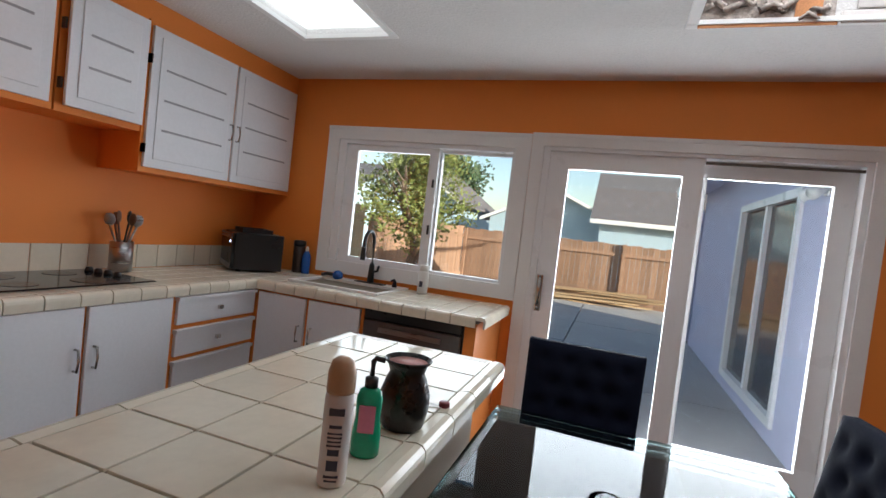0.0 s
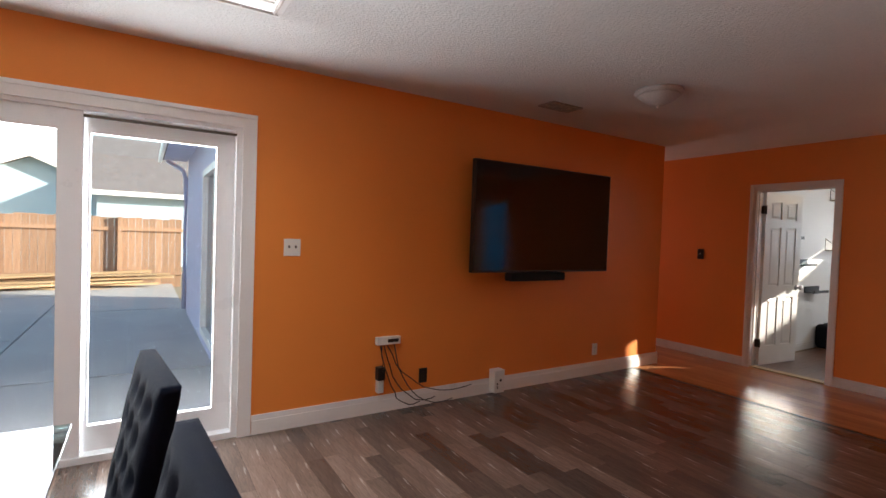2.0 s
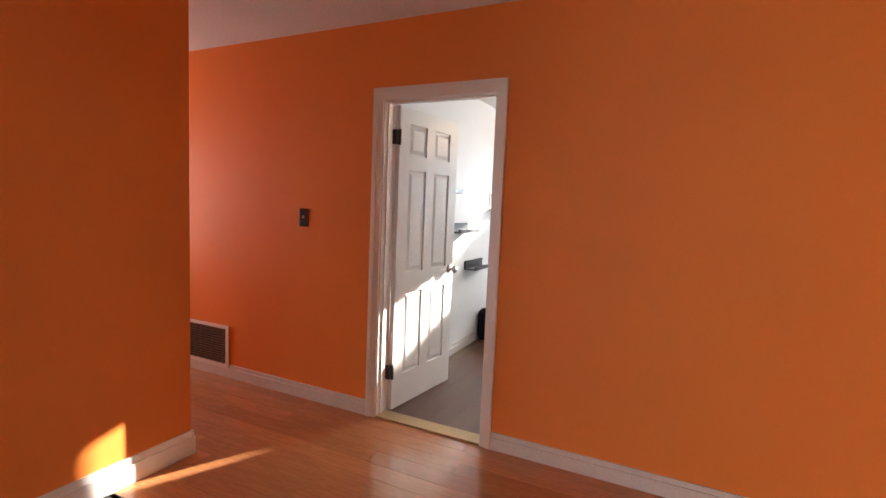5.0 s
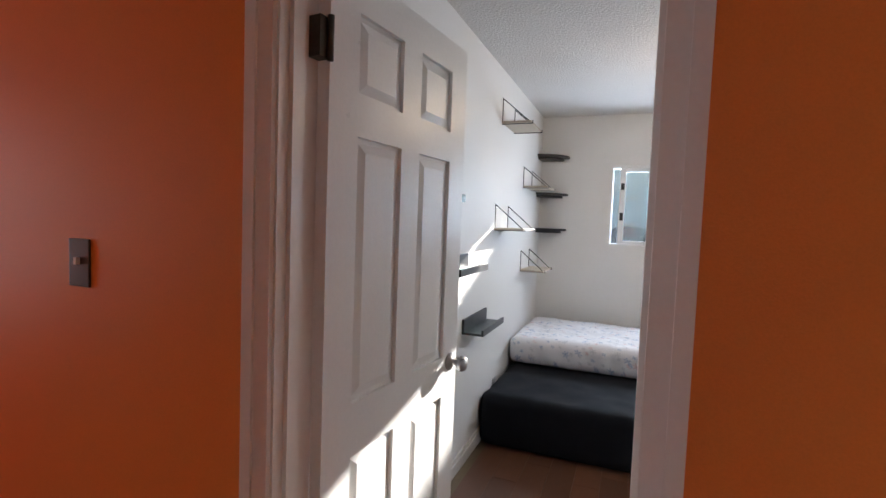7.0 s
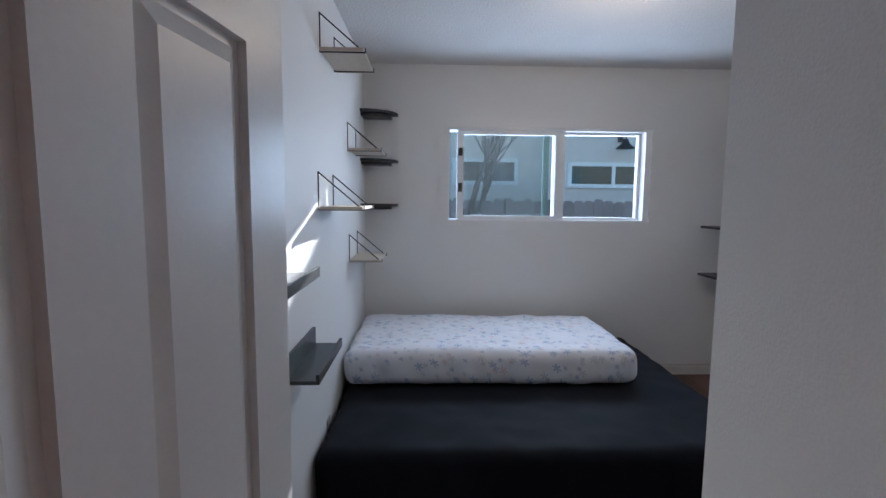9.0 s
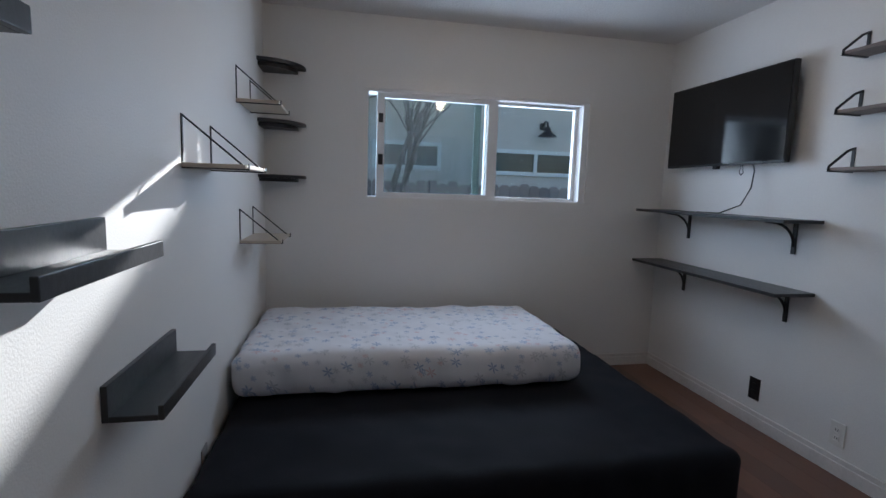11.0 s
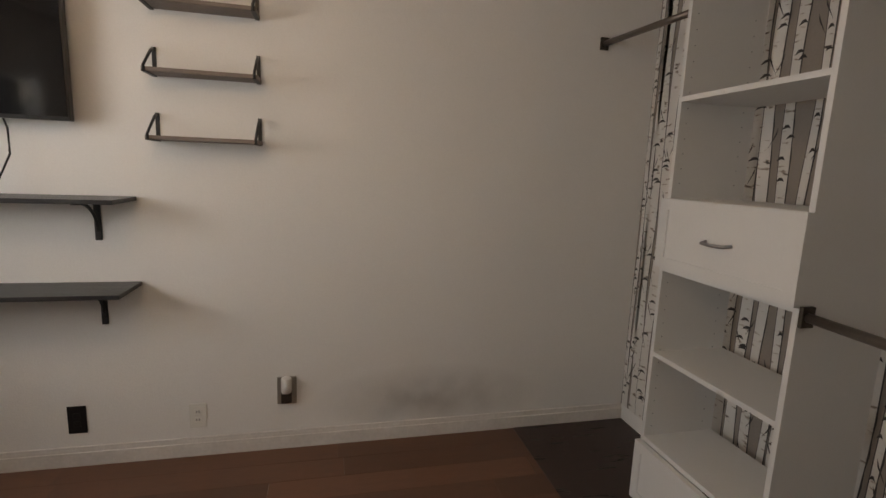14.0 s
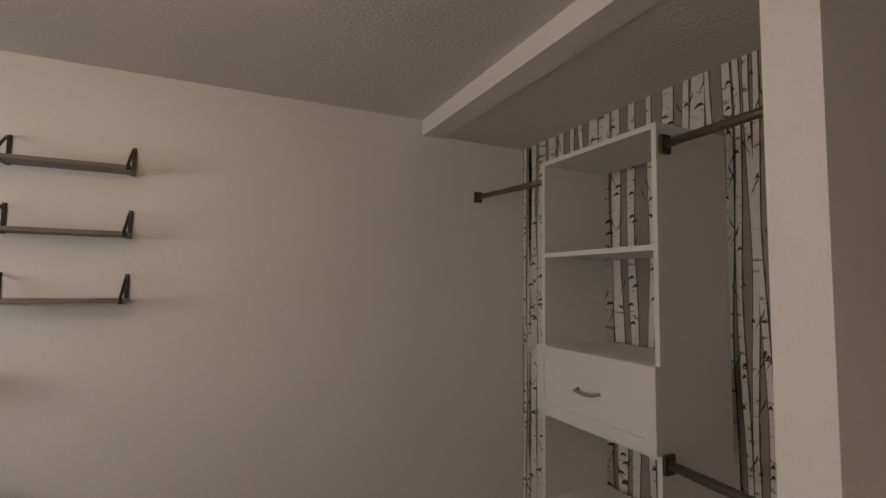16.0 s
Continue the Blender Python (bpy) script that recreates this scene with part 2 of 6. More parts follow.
def lathe(profile, n=28):
    """A turned shape about z from rows of radius and height."""
    bm = bmesh.new()
    rings = []
    for r, z in profile:
        rings.append([bm.verts.new((max(r, 1e-4) * math.cos(2 * math.pi * i / n), max(r, 1e-4) * math.sin(2 * math.pi * i / n), z)) for i in range(n)])
    for a, b in zip(rings, rings[1:]):
        for i in range(n):
            bm.faces.new((a[i], a[(i + 1) % n], b[(i + 1) % n], b[i]))
    bm.faces.new(rings[0][::-1])
    bm.faces.new(rings[-1])
    for f in bm.faces:
        f.smooth = True
    return bm


def tube(points, radius, n=8, taper=1.0):
    """A round bar along points."""
    bm = bmesh.new()
    pts = [Vector(p) for p in points]
    rings = []
    for i, p in enumerate(pts):
        d = (pts[min(i + 1, len(pts) - 1)] - pts[max(i - 1, 0)]).normalized()
        q = d.to_track_quat("Z", "Y")
        r = radius * (1 + (taper - 1) * i / max(len(pts) - 1, 1))
        rings.append([bm.verts.new(p + q @ Vector((r * math.cos(2 * math.pi * k / n), r * math.sin(2 * math.pi * k / n), 0))) for k in range(n)])
    for a, b in zip(rings, rings[1:]):
        for k in range(n):
            bm.faces.new((a[k], a[(k + 1) % n], b[(k + 1) % n], b[k]))
    bm.faces.new(rings[0][::-1])
    bm.faces.new(rings[-1])
    for f in bm.faces:
        f.smooth = True
    return bm


def prism(outline, axis, a, b):
    """A flat outline in two axes, thick along the third (x, y or z)."""
    bm = bmesh.new()
    put = {"x": lambda u, v, w: (w, u, v), "y": lambda u, v, w: (u, w, v), "z": lambda u, v, w: (u, v, w)}[axis]
    lo = [bm.verts.new(put(u, v, a)) for u, v in outline]
    hi = [bm.verts.new(put(u, v, b)) for u, v in outline]
    n = len(outline)
    for i in range(n):
        bm.faces.new((lo[i], lo[(i + 1) % n], hi[(i + 1) % n], hi[i]))
    bm.faces.new(lo[::-1])
    bm.faces.new(hi)
    bmesh.ops.recalc_face_normals(bm, faces=bm.faces)
    return bm


def mesh_of(name, bm, material):
    me = bpy.data.meshes.new(name)
    bm.to_mesh(me)
    bm.free()
    me.materials.append(material)
    return me


def solid(name, bm, material, label="", category="", group="", kind=""):
    """A thing, or a piece of the setting, that is one mesh."""
    return tagged(new(name, mesh_of(name, bm, material)), label, category, group, kind)


def thing(name, label, category, group="", at=(0, 0, 0), rz=0, kind=""):
    """An Empty at the base of a thing with parts."""
    e = tagged(new(name), label, category, group, kind)
    e.matrix_world = pose(*at, 0, 0, rz)
    return e


def part(name, bm, material, parent, label=""):
    ob = new(name, mesh_of(name, bm, material))
    ob.parent = parent
    return tagged(ob, label)


def structure(name, bm, material, label, category):
    return solid(name, bm, material, label, category, kind="structure")


# ---- the shell ----
Yw, Hc = 4.0, 2.49                     # window wall, living ceiling
Xd, Xb = 6.864, 10.76                   # wall with the bedroom door, bedroom window wall
Yl, Ys, Hb = 3.572, 0.691, 2.43         # bedroom walls and ceiling
WX, WB = -2.75, WALL_BACK                   # kitchen wall, wall behind

structure("wall_north", boxes((WX - 0.15, -1.985, Yw, Yw + 0.15, -0.1, 2.5), (-1.985, -0.535, Yw, Yw + 0.15, -0.1, 1.02), (-1.985, -0.535, Yw, Yw + 0.15, 2.04, 2.5),
          (-0.535, -0.375, Yw, Yw + 0.15, -0.1, 2.5), (-0.375, 1.47, Yw, Yw + 0.15, 2.06, 2.5), (1.47, 5.972, Yw, Yw + 0.15, -0.1, 2.5)),
          ORANGE, "orange painted wall with window and sliding door openings", "wall")
structure("wall_west", boxes((WX - 0.15, WX, WB, Yw, -0.1, 2.5)), ORANGE, "orange painted kitchen wall", "wall")
structure("wall_south", boxes((WX - 0.15, 3.6, WB - 0.15, WB, -0.1, 2.5), (3.6, 3.72, WB - 0.15, -0.155, -0.1, 2.5), (3.72, 5.76, -0.275, -0.155, -0.1, 2.5),
          (5.76, Xd, -0.275, -0.155, 2.20, 2.5)), ORANGE, "orange painted wall with a passage opening", "wall")
structure("wall_hall_end", boxes((5.822, 5.972, 4.15, 6.6, -0.1, 2.5), (5.822, 5.98, 6.6, 6.75, -0.1, 2.5), (6.86, Xd + 0.12, 6.6, 6.75, -0.1, 2.5), (5.98, 6.86, 6.6, 6.75, -0.1, 0.7), (5.98, 6.86, 6.6, 6.75, 2.1, 2.5)), ORANGE, "orange painted wall closing the hallway", "wall")
structure("wall_door", boxes((Xd, Xd + 0.12, 3.43, 6.6, -0.1, 2.5), (Xd, Xd + 0.12, 2.655, 3.43, 2.04, 2.5), (Xd, Xd + 0.12, -0.35, 2.655, -0.1, 2.5), (Xd, Xd + 0.12, -1.17, -0.35, 2.05, 2.5), (Xd, Xd + 0.12, -1.32, -1.17, -0.1, 2.5)),
          ORANGE, "orange painted hallway wall with the bedroom doorway", "wall")
structure("ceiling", boxes((WX, -1.81, WB, Yw, Hc, 2.75), (-1.21, 0.37, WB, Yw, Hc, 2.75), (-1.81, -1.21, WB, 2.04, Hc, 2.75), (-1.81, -1.21, 3.22, Yw, Hc, 2.75),
          (0.37, 1.47, WB, 1.75, Hc, 2.75), (0.37, 1.47, 3.19, Yw, Hc, 2.75), (1.47, Xd + 0.1, WB, Yw, Hc, 2.75), (5.972, Xd + 0.1, Yw, 6.6, Hc, 2.75)), CEIL, "pale textured ceiling with two skylight openings", "ceiling")
structure("floor", boxes((WX, 5.53, WB, Yw, -0.1, -0.008), (5.53, Xd + 0.1, -1.3, 6.6, -0.1, -0.008)), GROUT, "subfloor under the laminate planks", "floor")

# bedroom shell
structure("wall_bedroom_north", boxes((Xd + 0.12, Xb + 0.15, Yl, Yl + 0.12, -0.1, 2.5)), WHITE_WALL, "white painted bedroom wall", "wall")
structure("wall_bedroom_window", boxes((Xb, Xb + 0.14, Ys - 0.1, 1.298, -0.1, 2.5), (Xb, Xb + 0.14, 2.958, Yl, -0.1, 2.5), (Xb, Xb + 0.14, 1.298, 2.958, -0.1, 1.212), (Xb, Xb + 0.14, 1.298, 2.958, 2.012, 2.5)),
          WHITE_WALL, "white painted bedroom wall with a window", "wall")
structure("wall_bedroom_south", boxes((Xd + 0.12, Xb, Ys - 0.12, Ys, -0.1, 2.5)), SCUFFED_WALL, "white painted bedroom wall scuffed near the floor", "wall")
structure("wall_closet_back", boxes((Xd + 0.1205, Xd + 0.128, Ys, 2.515, -0.1, 2.5)), WHITE_WALL, "closet back wall", "wall")
structure("wall_closet_return", boxes((Xd + 0.124, 7.72, 2.515, 2.612, -0.1, 2.5)), WHITE_WALL, "white painted closet end wall beside the door", "wall")
structure("closet_header", boxes((7.52, 7.639, Ys, 2.515, 2.345, Hb)), WHITE_WALL, "white header beam above the open closet", "beam")
structure("wall_bedroom_door_lining", boxes((Xd + 0.1205, Xd + 0.124, 2.612, 2.655, -0.1, 2.5), (Xd + 0.1205, Xd + 0.124, 3.45, Yl, -0.1, 2.5), (Xd + 0.1205, Xd + 0.124, 2.655, 3.45, 2.07, 2.5)), WHITE_WALL, "white painted inner side of the doorway wall", "wall")
structure("ceiling_bedroom", boxes((Xd + 0.12, Xb, Ys, Yl, Hb, 2.75)), CEIL, "grey white textured bedroom ceiling", "ceiling")
structure("ceiling_closet", boxes((Xd + 0.128, 7.52, Ys, 2.515, 2.353, 2.42)), CEIL, "low closet ceiling", "ceiling")
structure("floor_bedroom", boxes((Xd + 0.02, Xb, Ys, Yl, -0.1, -0.008)), GROUT, "subfloor of the bedroom", "floor")
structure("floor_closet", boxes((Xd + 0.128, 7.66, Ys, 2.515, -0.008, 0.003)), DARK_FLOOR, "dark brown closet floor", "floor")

# passage and blue room beyond the opening
structure("wall_passage", boxes((5.64, 5.76, -1.2, -0.275, -0.1, 2.5), (5.64, Xd, -1.32, -1.2, -0.1, 2.5)), ORANGE, "orange passage wall", "wall")
structure("wall_blue_room", boxes((Xd + 0.1205, Xd + 0.125, -0.35, 0.5, -0.1, 2.5), (Xd + 0.1205, Xd + 0.125, -3.0, -1.17, -0.1, 2.5), (Xd + 0.12, 10.1, 0.47, 0.565, -0.1, 2.5), (Xd + 0.12, 10.1, -3.1, -3.0, -0.1, 2.5),
          (10.0, 10.1, -3.0, -0.9, -0.1, 2.5), (10.0, 10.1, 0.3, 0.47, -0.1, 2.5), (10.0, 10.1, -0.9, 0.3, -0.1, 0.9), (10.0, 10.1, -0.9, 0.3, 2.1, 2.5)), BLUE_ROOM, "bright blue painted room", "wall")
structure("ceiling_blue_room", boxes((Xd + 0.12, 10.1, -3.1, 0.565, Hc, 2.6)), CEIL, "ceiling of the blue room beyond", "ceiling")
structure("floor_blue_room", boxes((Xd, 10.1, -3.1, 0.565, -0.1, 0.0)), mat("grey_floor", (0.14, 0.14, 0.15), 0.3), "grey floor of the blue room beyond", "floor")
structure("trim", boxes((Xd - 0.014, Xd, -0.35, -0.29, 0, 2.11), (Xd - 0.014, Xd, -1.17, -0.35, 2.05, 2.11)), WHITE, "white door trim of the blue room", "trim")
structure("soffit", boxes((WX, -2.43, 1.78, Yw, 2.38, Hc), (WX, -2.12, WB, 1.72, 2.33, Hc)), ORANGE, "orange soffit above the kitchen cabinets", "soffit")


def skirting(name, x0, x1, y0, y1, h, nx, ny, material, label):
    """A baseboard with a stepped upper edge; nx, ny: the side that faces the room."""
    bm = bmesh.new()
    t1, t2 = 0.016, 0.009
    for t, za, zb in ((t1, 0.0, h * 0.72), (t2, h * 0.72, h)):
        if nx:
            box(bm, x0, x0 + nx * t, y0, y1, za, zb)
        else:
            box(bm, x0, x1, y0, y0 + ny * t, za, zb)
    structure(name, bm, material, label, "baseboard")


skirting("baseboard", 1.55, 5.984, Yw, Yw, 0.13, 0, -1, WHITE, "white baseboard with a stepped edge")
skirting("baseboard", 5.972, 5.972, Yw - 0.016, 6.6, 0.13, 1, 0, WHITE, "white baseboard round the wall end")
skirting("baseboard", Xd, Xd, 3.483, 6.6, 0.10, -1, 0, SCUFFED, "scuffed white hallway baseboard")
skirting("baseboard", Xd, Xd, -0.288, 2.613, 0.10, -1, 0, SCUFFED, "scuffed white hallway baseboard")
skirting("baseboard", 3.72, 5.76, -0.155, -0.155, 0.12, 0, 1, WHITE, "white baseboard")
skirting("baseboard", Xd + 0.124, Xb, Yl, Yl, 0.09, 0, -1, SCUFFED, "painted white bedroom baseboard")
skirting("baseboard", Xd + 0.13, Xb, Ys, Ys, 0.09, 0, 1, SCUFFED, "painted white bedroom baseboard with worn edge")
skirting("baseboard", Xb, Xb, Ys, Yl, 0.09, -1, 0, SCUFFED, "painted white bedroom baseboard")
skirting("baseboard", 7.72, 7.72, 2.515, 2.612, 0.09, 1, 0, SCUFFED, "painted white baseboard at the closet end")

# ---- bedroom doorway ----
def moulding(bm, flat, x0, side, y0, y1, z0, z1):
    """A casing strip with two steps, on the plane x = x0."""
    box(bm, x0, x0 + side * 0.014, y0, y1, z0, z1)


frame_ob = thing("door_frame", "white painted wooden door frame with worn edges", "door frame", kind="structure")
for side, x in ((-1, Xd), (1, Xd + 0.124)):
    bm = bmesh.new()
    for y0, y1, o in ((2.615, 2.679, 1), (3.414, 3.481, -1)):
        box(bm, x, x + side * 0.014, y0, y1, 0, 2.09)
        yo = y0 if o == 1 else y1
        box(bm, x + side * 0.014, x + side * 0.021, yo, yo + o * 0.028, 0, 2.09)
    box(bm, x, x + side * 0.014, 2.679, 3.414, 2.02, 2.09)
    box(bm, x + side * 0.014, x + side * 0.021, 2.642, 3.454, 2.062, 2.09)
    part("casing", bm, WHITE, frame_ob)
part("jamb", boxes((Xd - 0.002, Xd + 0.125, 3.407, 3.430, 0, 2.04)), WHITE, frame_ob)
part("jamb", boxes((Xd - 0.002, Xd + 0.125, 2.653, 2.676, 0, 2.04)), WHITE, frame_ob)
part("head_jamb", boxes((Xd - 0.002, Xd + 0.125, 2.676, 3.407, 2.018, 2.042)), WHITE, frame_ob)
part("stop", boxes((Xd + 0.03, Xd + 0.07, 3.396, 3.407, 0, 2.018), (Xd + 0.03, Xd + 0.07, 2.676, 2.688, 0, 2.018), (Xd + 0.03, Xd + 0.07, 2.688, 3.396, 2.006, 2.018)), WHITE, frame_ob)
part("threshold", boxes((Xd - 0.01, Xd + 0.10, 2.676, 3.407, 0.001, 0.014), bevel=0.004), mat("worn_brass_threshold", (0.46, 0.33, 0.17), 0.45, metal=0.3, vary=0.25), frame_ob, "worn tan threshold strip")


def panel_door(parent, w, h, t):
    """A six-panel leaf from (0,0) along x, thickness along y from -t to 0."""
    bm = bmesh.new()
    st, mid = 0.11, 0.10
    pw = (w - 2 * st - mid) / 2
    cols = [(st, st + pw), (st + pw + mid, w - st)]
    rows = [(0.22, 0.78), (0.92, 1.60), (1.70, 1.90)]
    core = 0.012
    box(bm, 0, w, -t + core, -core, 0, h)
    for ya, yb in ((-core, 0), (-t, -t + core)):
        box(bm, 0, st, ya, yb, 0, h)
        box(bm, w - st, w, ya, yb, 0, h)
        box(bm, st + pw, st + pw + mid, ya, yb, 0, h)
        zs = [0] + [z for r in rows for z in r] + [h]
        for c0, c1 in cols:
            for z0, z1 in zip(zs[::2], zs[1::2]):
                box(bm, c0, c1, ya, yb, z0, z1)
    part("leaf", bm, WHITE, parent)
    for c0, c1 in cols:
        for z0, z1 in rows:
            p = bmesh.new()
            for s in (1, -1):
                y_in, y_out = (-core, -0.003) if s == 1 else (-t + core, -t + 0.003)
                m1, m2 = 0.012, 0.036
                lo = [p.verts.new(v) for v in ((c0 + m1, y_in, z0 + m1), (c1 - m1, y_in, z0 + m1), (c1 - m1, y_in, z1 - m1), (c0 + m1, y_in, z1 - m1))]
                hi = [p.verts.new(v) for v in ((c0 + m2, y_out, z0 + m2), (c1 - m2, y_out, z0 + m2), (c1 - m2, y_out, z1 - m2), (c0 + m2, y_out, z1 - m2))]
                for i in range(4):
                    p.faces.new((lo[i], lo[(i + 1) % 4], hi[(i + 1) % 4], hi[i]))
                p.faces.new(hi)
            bmesh.ops.recalc_face_normals(p, faces=p.faces)
            part("panel", p, WHITE, parent)


door = thing("door_1", "white six-panel door standing open into the bedroom", "door", at=(6.99, 3.405, 0.012), rz=-6, kind="structure")
panel_door(door, 0.725, 2.0, 0.035)
knob_bm = lathe([(0.032, 0), (0.032, 0.006), (0.012, 0.012), (0.011, 0.03), (0.024, 0.038), (0.029, 0.052), (0.024, 0.064), (0.008, 0.069)], 20)
knob_bm.transform(Matrix.Translation((0.67, -0.035, 0.895)) @ Euler((math.pi / 2, 0, 0)).to_matrix().to_4x4())
part("knob", knob_bm, STEEL, door, "round satin steel knob")
knob_bm = lathe([(0.032, 0), (0.032, 0.006), (0.012, 0.012), (0.011, 0.03), (0.024, 0.038), (0.029, 0.052), (0.024, 0.064), (0.008, 0.069)], 20)
knob_bm.transform(Matrix.Translation((0.67, 0.0, 0.895)) @ Euler((-math.pi / 2, 0, 0)).to_matrix().to_4x4())
part("knob", knob_bm, STEEL, door, "round satin steel knob")
for z in (0.26, 1.80):
    hb = boxes((-0.032, 0.002, -0.034, -0.001, z - 0.045, z + 0.045))
    hb2 = tube([(-0.004, -0.04, z - 0.05), (-0.004, -0.04, z + 0.05)], 0.008)
    tmp = bpy.data.meshes.new("tmp")
    hb2.to_mesh(tmp)
    hb2.free()
    hb.from_mesh(tmp)
    bpy.data.meshes.remove(tmp)
    part("hinge", hb, BRONZE, door, "dark aged hinge")


# ---- windows ----
def casing_y(name, x0, x1, z0, z1, w, y, label, sill=False):
    """Flat trim round an opening in a wall y = const, standing proud to -y."""
    bm = boxes((x0, x0 + w, y - 0.018, y, z0, z1), (x1 - w, x1, y - 0.018, y, z0, z1), (x0 + w, x1 - w, y - 0.018, y, z1 - w, z1))
    if sill:
        box(bm, x0 + w, x1 - w, y - 0.018, y, z0, z0 + w)
    box(bm, x0, x1, y - 0.026, y - 0.018, z1 - 0.025, z1)
    return structure(name, bm, WHITE, label, "trim")


def sash_y(parent, x0, x1, z0, z1, y0, y1, bar, pane_y, name="sash", bars=None):
    l, r, lo, hi = bars or (bar, bar, bar, bar)
    s = part(name, boxes((x0, x0 + l, y0, y1, z0, z1), (x1 - r, x1, y0, y1, z0, z1), (x0 + l, x1 - r, y0, y1, z0, z0 + lo), (x0 + l, x1 - r, y0, y1, z1 - hi, z1)), VINYL, parent)
    p = part("pane", boxes((x0 + l, x1 - r, pane_y - 0.003, pane_y + 0.003, z0 + lo, z1 - hi)), PANE, s, "clear glass pane")
    p.visible_shadow = False
    return s


casing_y("trim", -2.075, -0.462, 0.965, 2.12, 0.10, Yw, "wide white window trim", True)
casing_y("trim", -0.458, 1.545, 0.0, 2.13, 0.085, Yw, "wide white sliding door trim")
kw = thing("window_1", "white vinyl sliding kitchen window above the sink", "window", kind="structure")
part("window_frame", boxes((-2.0, -1.93, Yw, 4.13, 1.02, 2.04), (-0.60, -0.55, Yw, 4.13, 1.02, 2.04), (-1.93, -0.60, Yw, 4.13, 1.02, 1.06), (-1.93, -0.60, Yw, 4.13, 1.99, 2.04)), VINYL, kw)
sash_y(kw, -1.93, -1.16, 1.06, 1.99, 4.03, 4.07, 0.06, 4.05, bars=(0.09, 0.07, 0.05, 0.045))
sash_y(kw, -1.20, -0.60, 1.06, 1.99, 4.08, 4.12, 0.03, 4.10, bars=(0.05, 0.02, 0.02, 0.02))
part("window_latch", boxes((-1.185, -1.175, 4.01, 4.03, 1.35, 1.42), (-1.185, -1.175, 4.01, 4.03, 1.70, 1.76)), BLACK_PLASTIC, kw)
sd = thing("sliding_door", "white vinyl sliding patio door, closed", "sliding door", kind="structure")
part("door_frame", boxes((-0.40, -0.355, 4.0, 4.15, 0.0, 2.06), (1.355, 1.40, 4.0, 4.15, 0.0, 2.06), (-0.355, 1.355, 4.0, 4.15, 2.02, 2.06), (-0.355, 1.355, 4.0, 4.15, 0.0, 0.04)), VINYL, sd)
sash_y(sd, -0.355, 0.57, 0.04, 2.02, 4.02, 4.06, 0.12, 4.04, "sliding_panel", bars=(0.125, 0.115, 0.15, 0.115))
sash_y(sd, 0.55, 1.355, 0.04, 2.02, 4.08, 4.12, 0.10, 4.10, "fixed_panel", bars=(0.05, 0.105, 0.15, 0.11))
part("handle", tube([(-0.325, 4.02, 0.93), (-0.325, 3.985, 0.96), (-0.325, 3.975, 1.05), (-0.325, 3.985, 1.13), (-0.325, 4.02, 1.16)], 0.010), NICKEL, sd, "curved nickel pull handle")
part("handle_plate", boxes((-0.345, -0.305, 4.012, 4.02, 0.92, 1.17), bevel=0.004), NICKEL, sd)
sd.matrix_world = Matrix.Translation((0.035, 0, 0)) @ Matrix.Diagonal((1.025, 1, 1, 1))
kw.matrix_world = pose(0.015, 0, 0)
part("track", boxes((0.57, 1.355, 4.005, 4.02, 1.985, 2.0)), BRONZE, sd, "brown upper track")

bw = thing("window_2", "white vinyl sliding bedroom window with insect screen", "window", kind="structure")
bw.matrix_world = pose(0, -0.112, 0.012)
part("window_casing", boxes((Xb - 0.012, Xb, 1.370, 1.445, 1.165, 2.03), (Xb - 0.012, Xb, 3.035, 3.110, 1.165, 2.03), (Xb - 0.012, Xb, 1.445, 3.035, 1.955, 2.03), (Xb - 0.012, Xb, 1.445, 3.035, 1.165, 1.235)), WHITE, bw)
part("window_frame", boxes((Xb, Xb + 0.13, 1.410, 1.490, 1.20, 2.0), (Xb, Xb + 0.13, 3.025, 3.070, 1.20, 2.0), (Xb, Xb + 0.13, 1.490, 3.025, 1.20, 1.245), (Xb, Xb + 0.13, 1.490, 3.025, 1.935, 2.0)), VINYL, bw)
s1 = part("sash", boxes((Xb + 0.03, Xb + 0.07, 2.120, 2.190, 1.245, 1.935), (Xb + 0.03, Xb + 0.07, 2.915, 2.965, 1.245, 1.935), (Xb + 0.03, Xb + 0.07, 2.190, 2.915, 1.245, 1.275), (Xb + 0.03, Xb + 0.07, 2.190, 2.915, 1.905, 1.935)), VINYL, bw)
part("pane", boxes((Xb + 0.047, Xb + 0.053, 2.190, 2.915, 1.275, 1.905)), PANE, s1).visible_shadow = False
s2 = part("sash", boxes((Xb + 0.08, Xb + 0.12, 1.490, 1.515, 1.245, 1.935), (Xb + 0.08, Xb + 0.12, 2.150, 2.195, 1.245, 1.935), (Xb + 0.08, Xb + 0.12, 1.515, 2.150, 1.245, 1.265), (Xb + 0.08, Xb + 0.12, 1.515, 2.150, 1.915, 1.935)), VINYL, bw)
part("pane", boxes((Xb + 0.097, Xb + 0.103, 1.515, 2.150, 1.265, 1.915)), PANE, s2).visible_shadow = False
part("insect_screen", boxes((Xb + 0.124, Xb + 0.125, 2.270, 3.025, 1.245, 1.935)), SCREEN_MESH, bw, "fine grey insect screen").visible_shadow = False
part("screen_frame", boxes((Xb + 0.115, Xb + 0.13, 2.220, 2.270, 1.245, 1.935)), mat("green_grey_frame", (0.10, 0.15, 0.14), 0.5), bw, "dark green grey screen edge")
part("latch", boxes((Xb + 0.02, Xb + 0.03, 2.925, 2.955, 1.46, 1.53), (Xb + 0.02, Xb + 0.03, 2.925, 2.955, 1.74, 1.80)), BLACK_PLASTIC, bw)

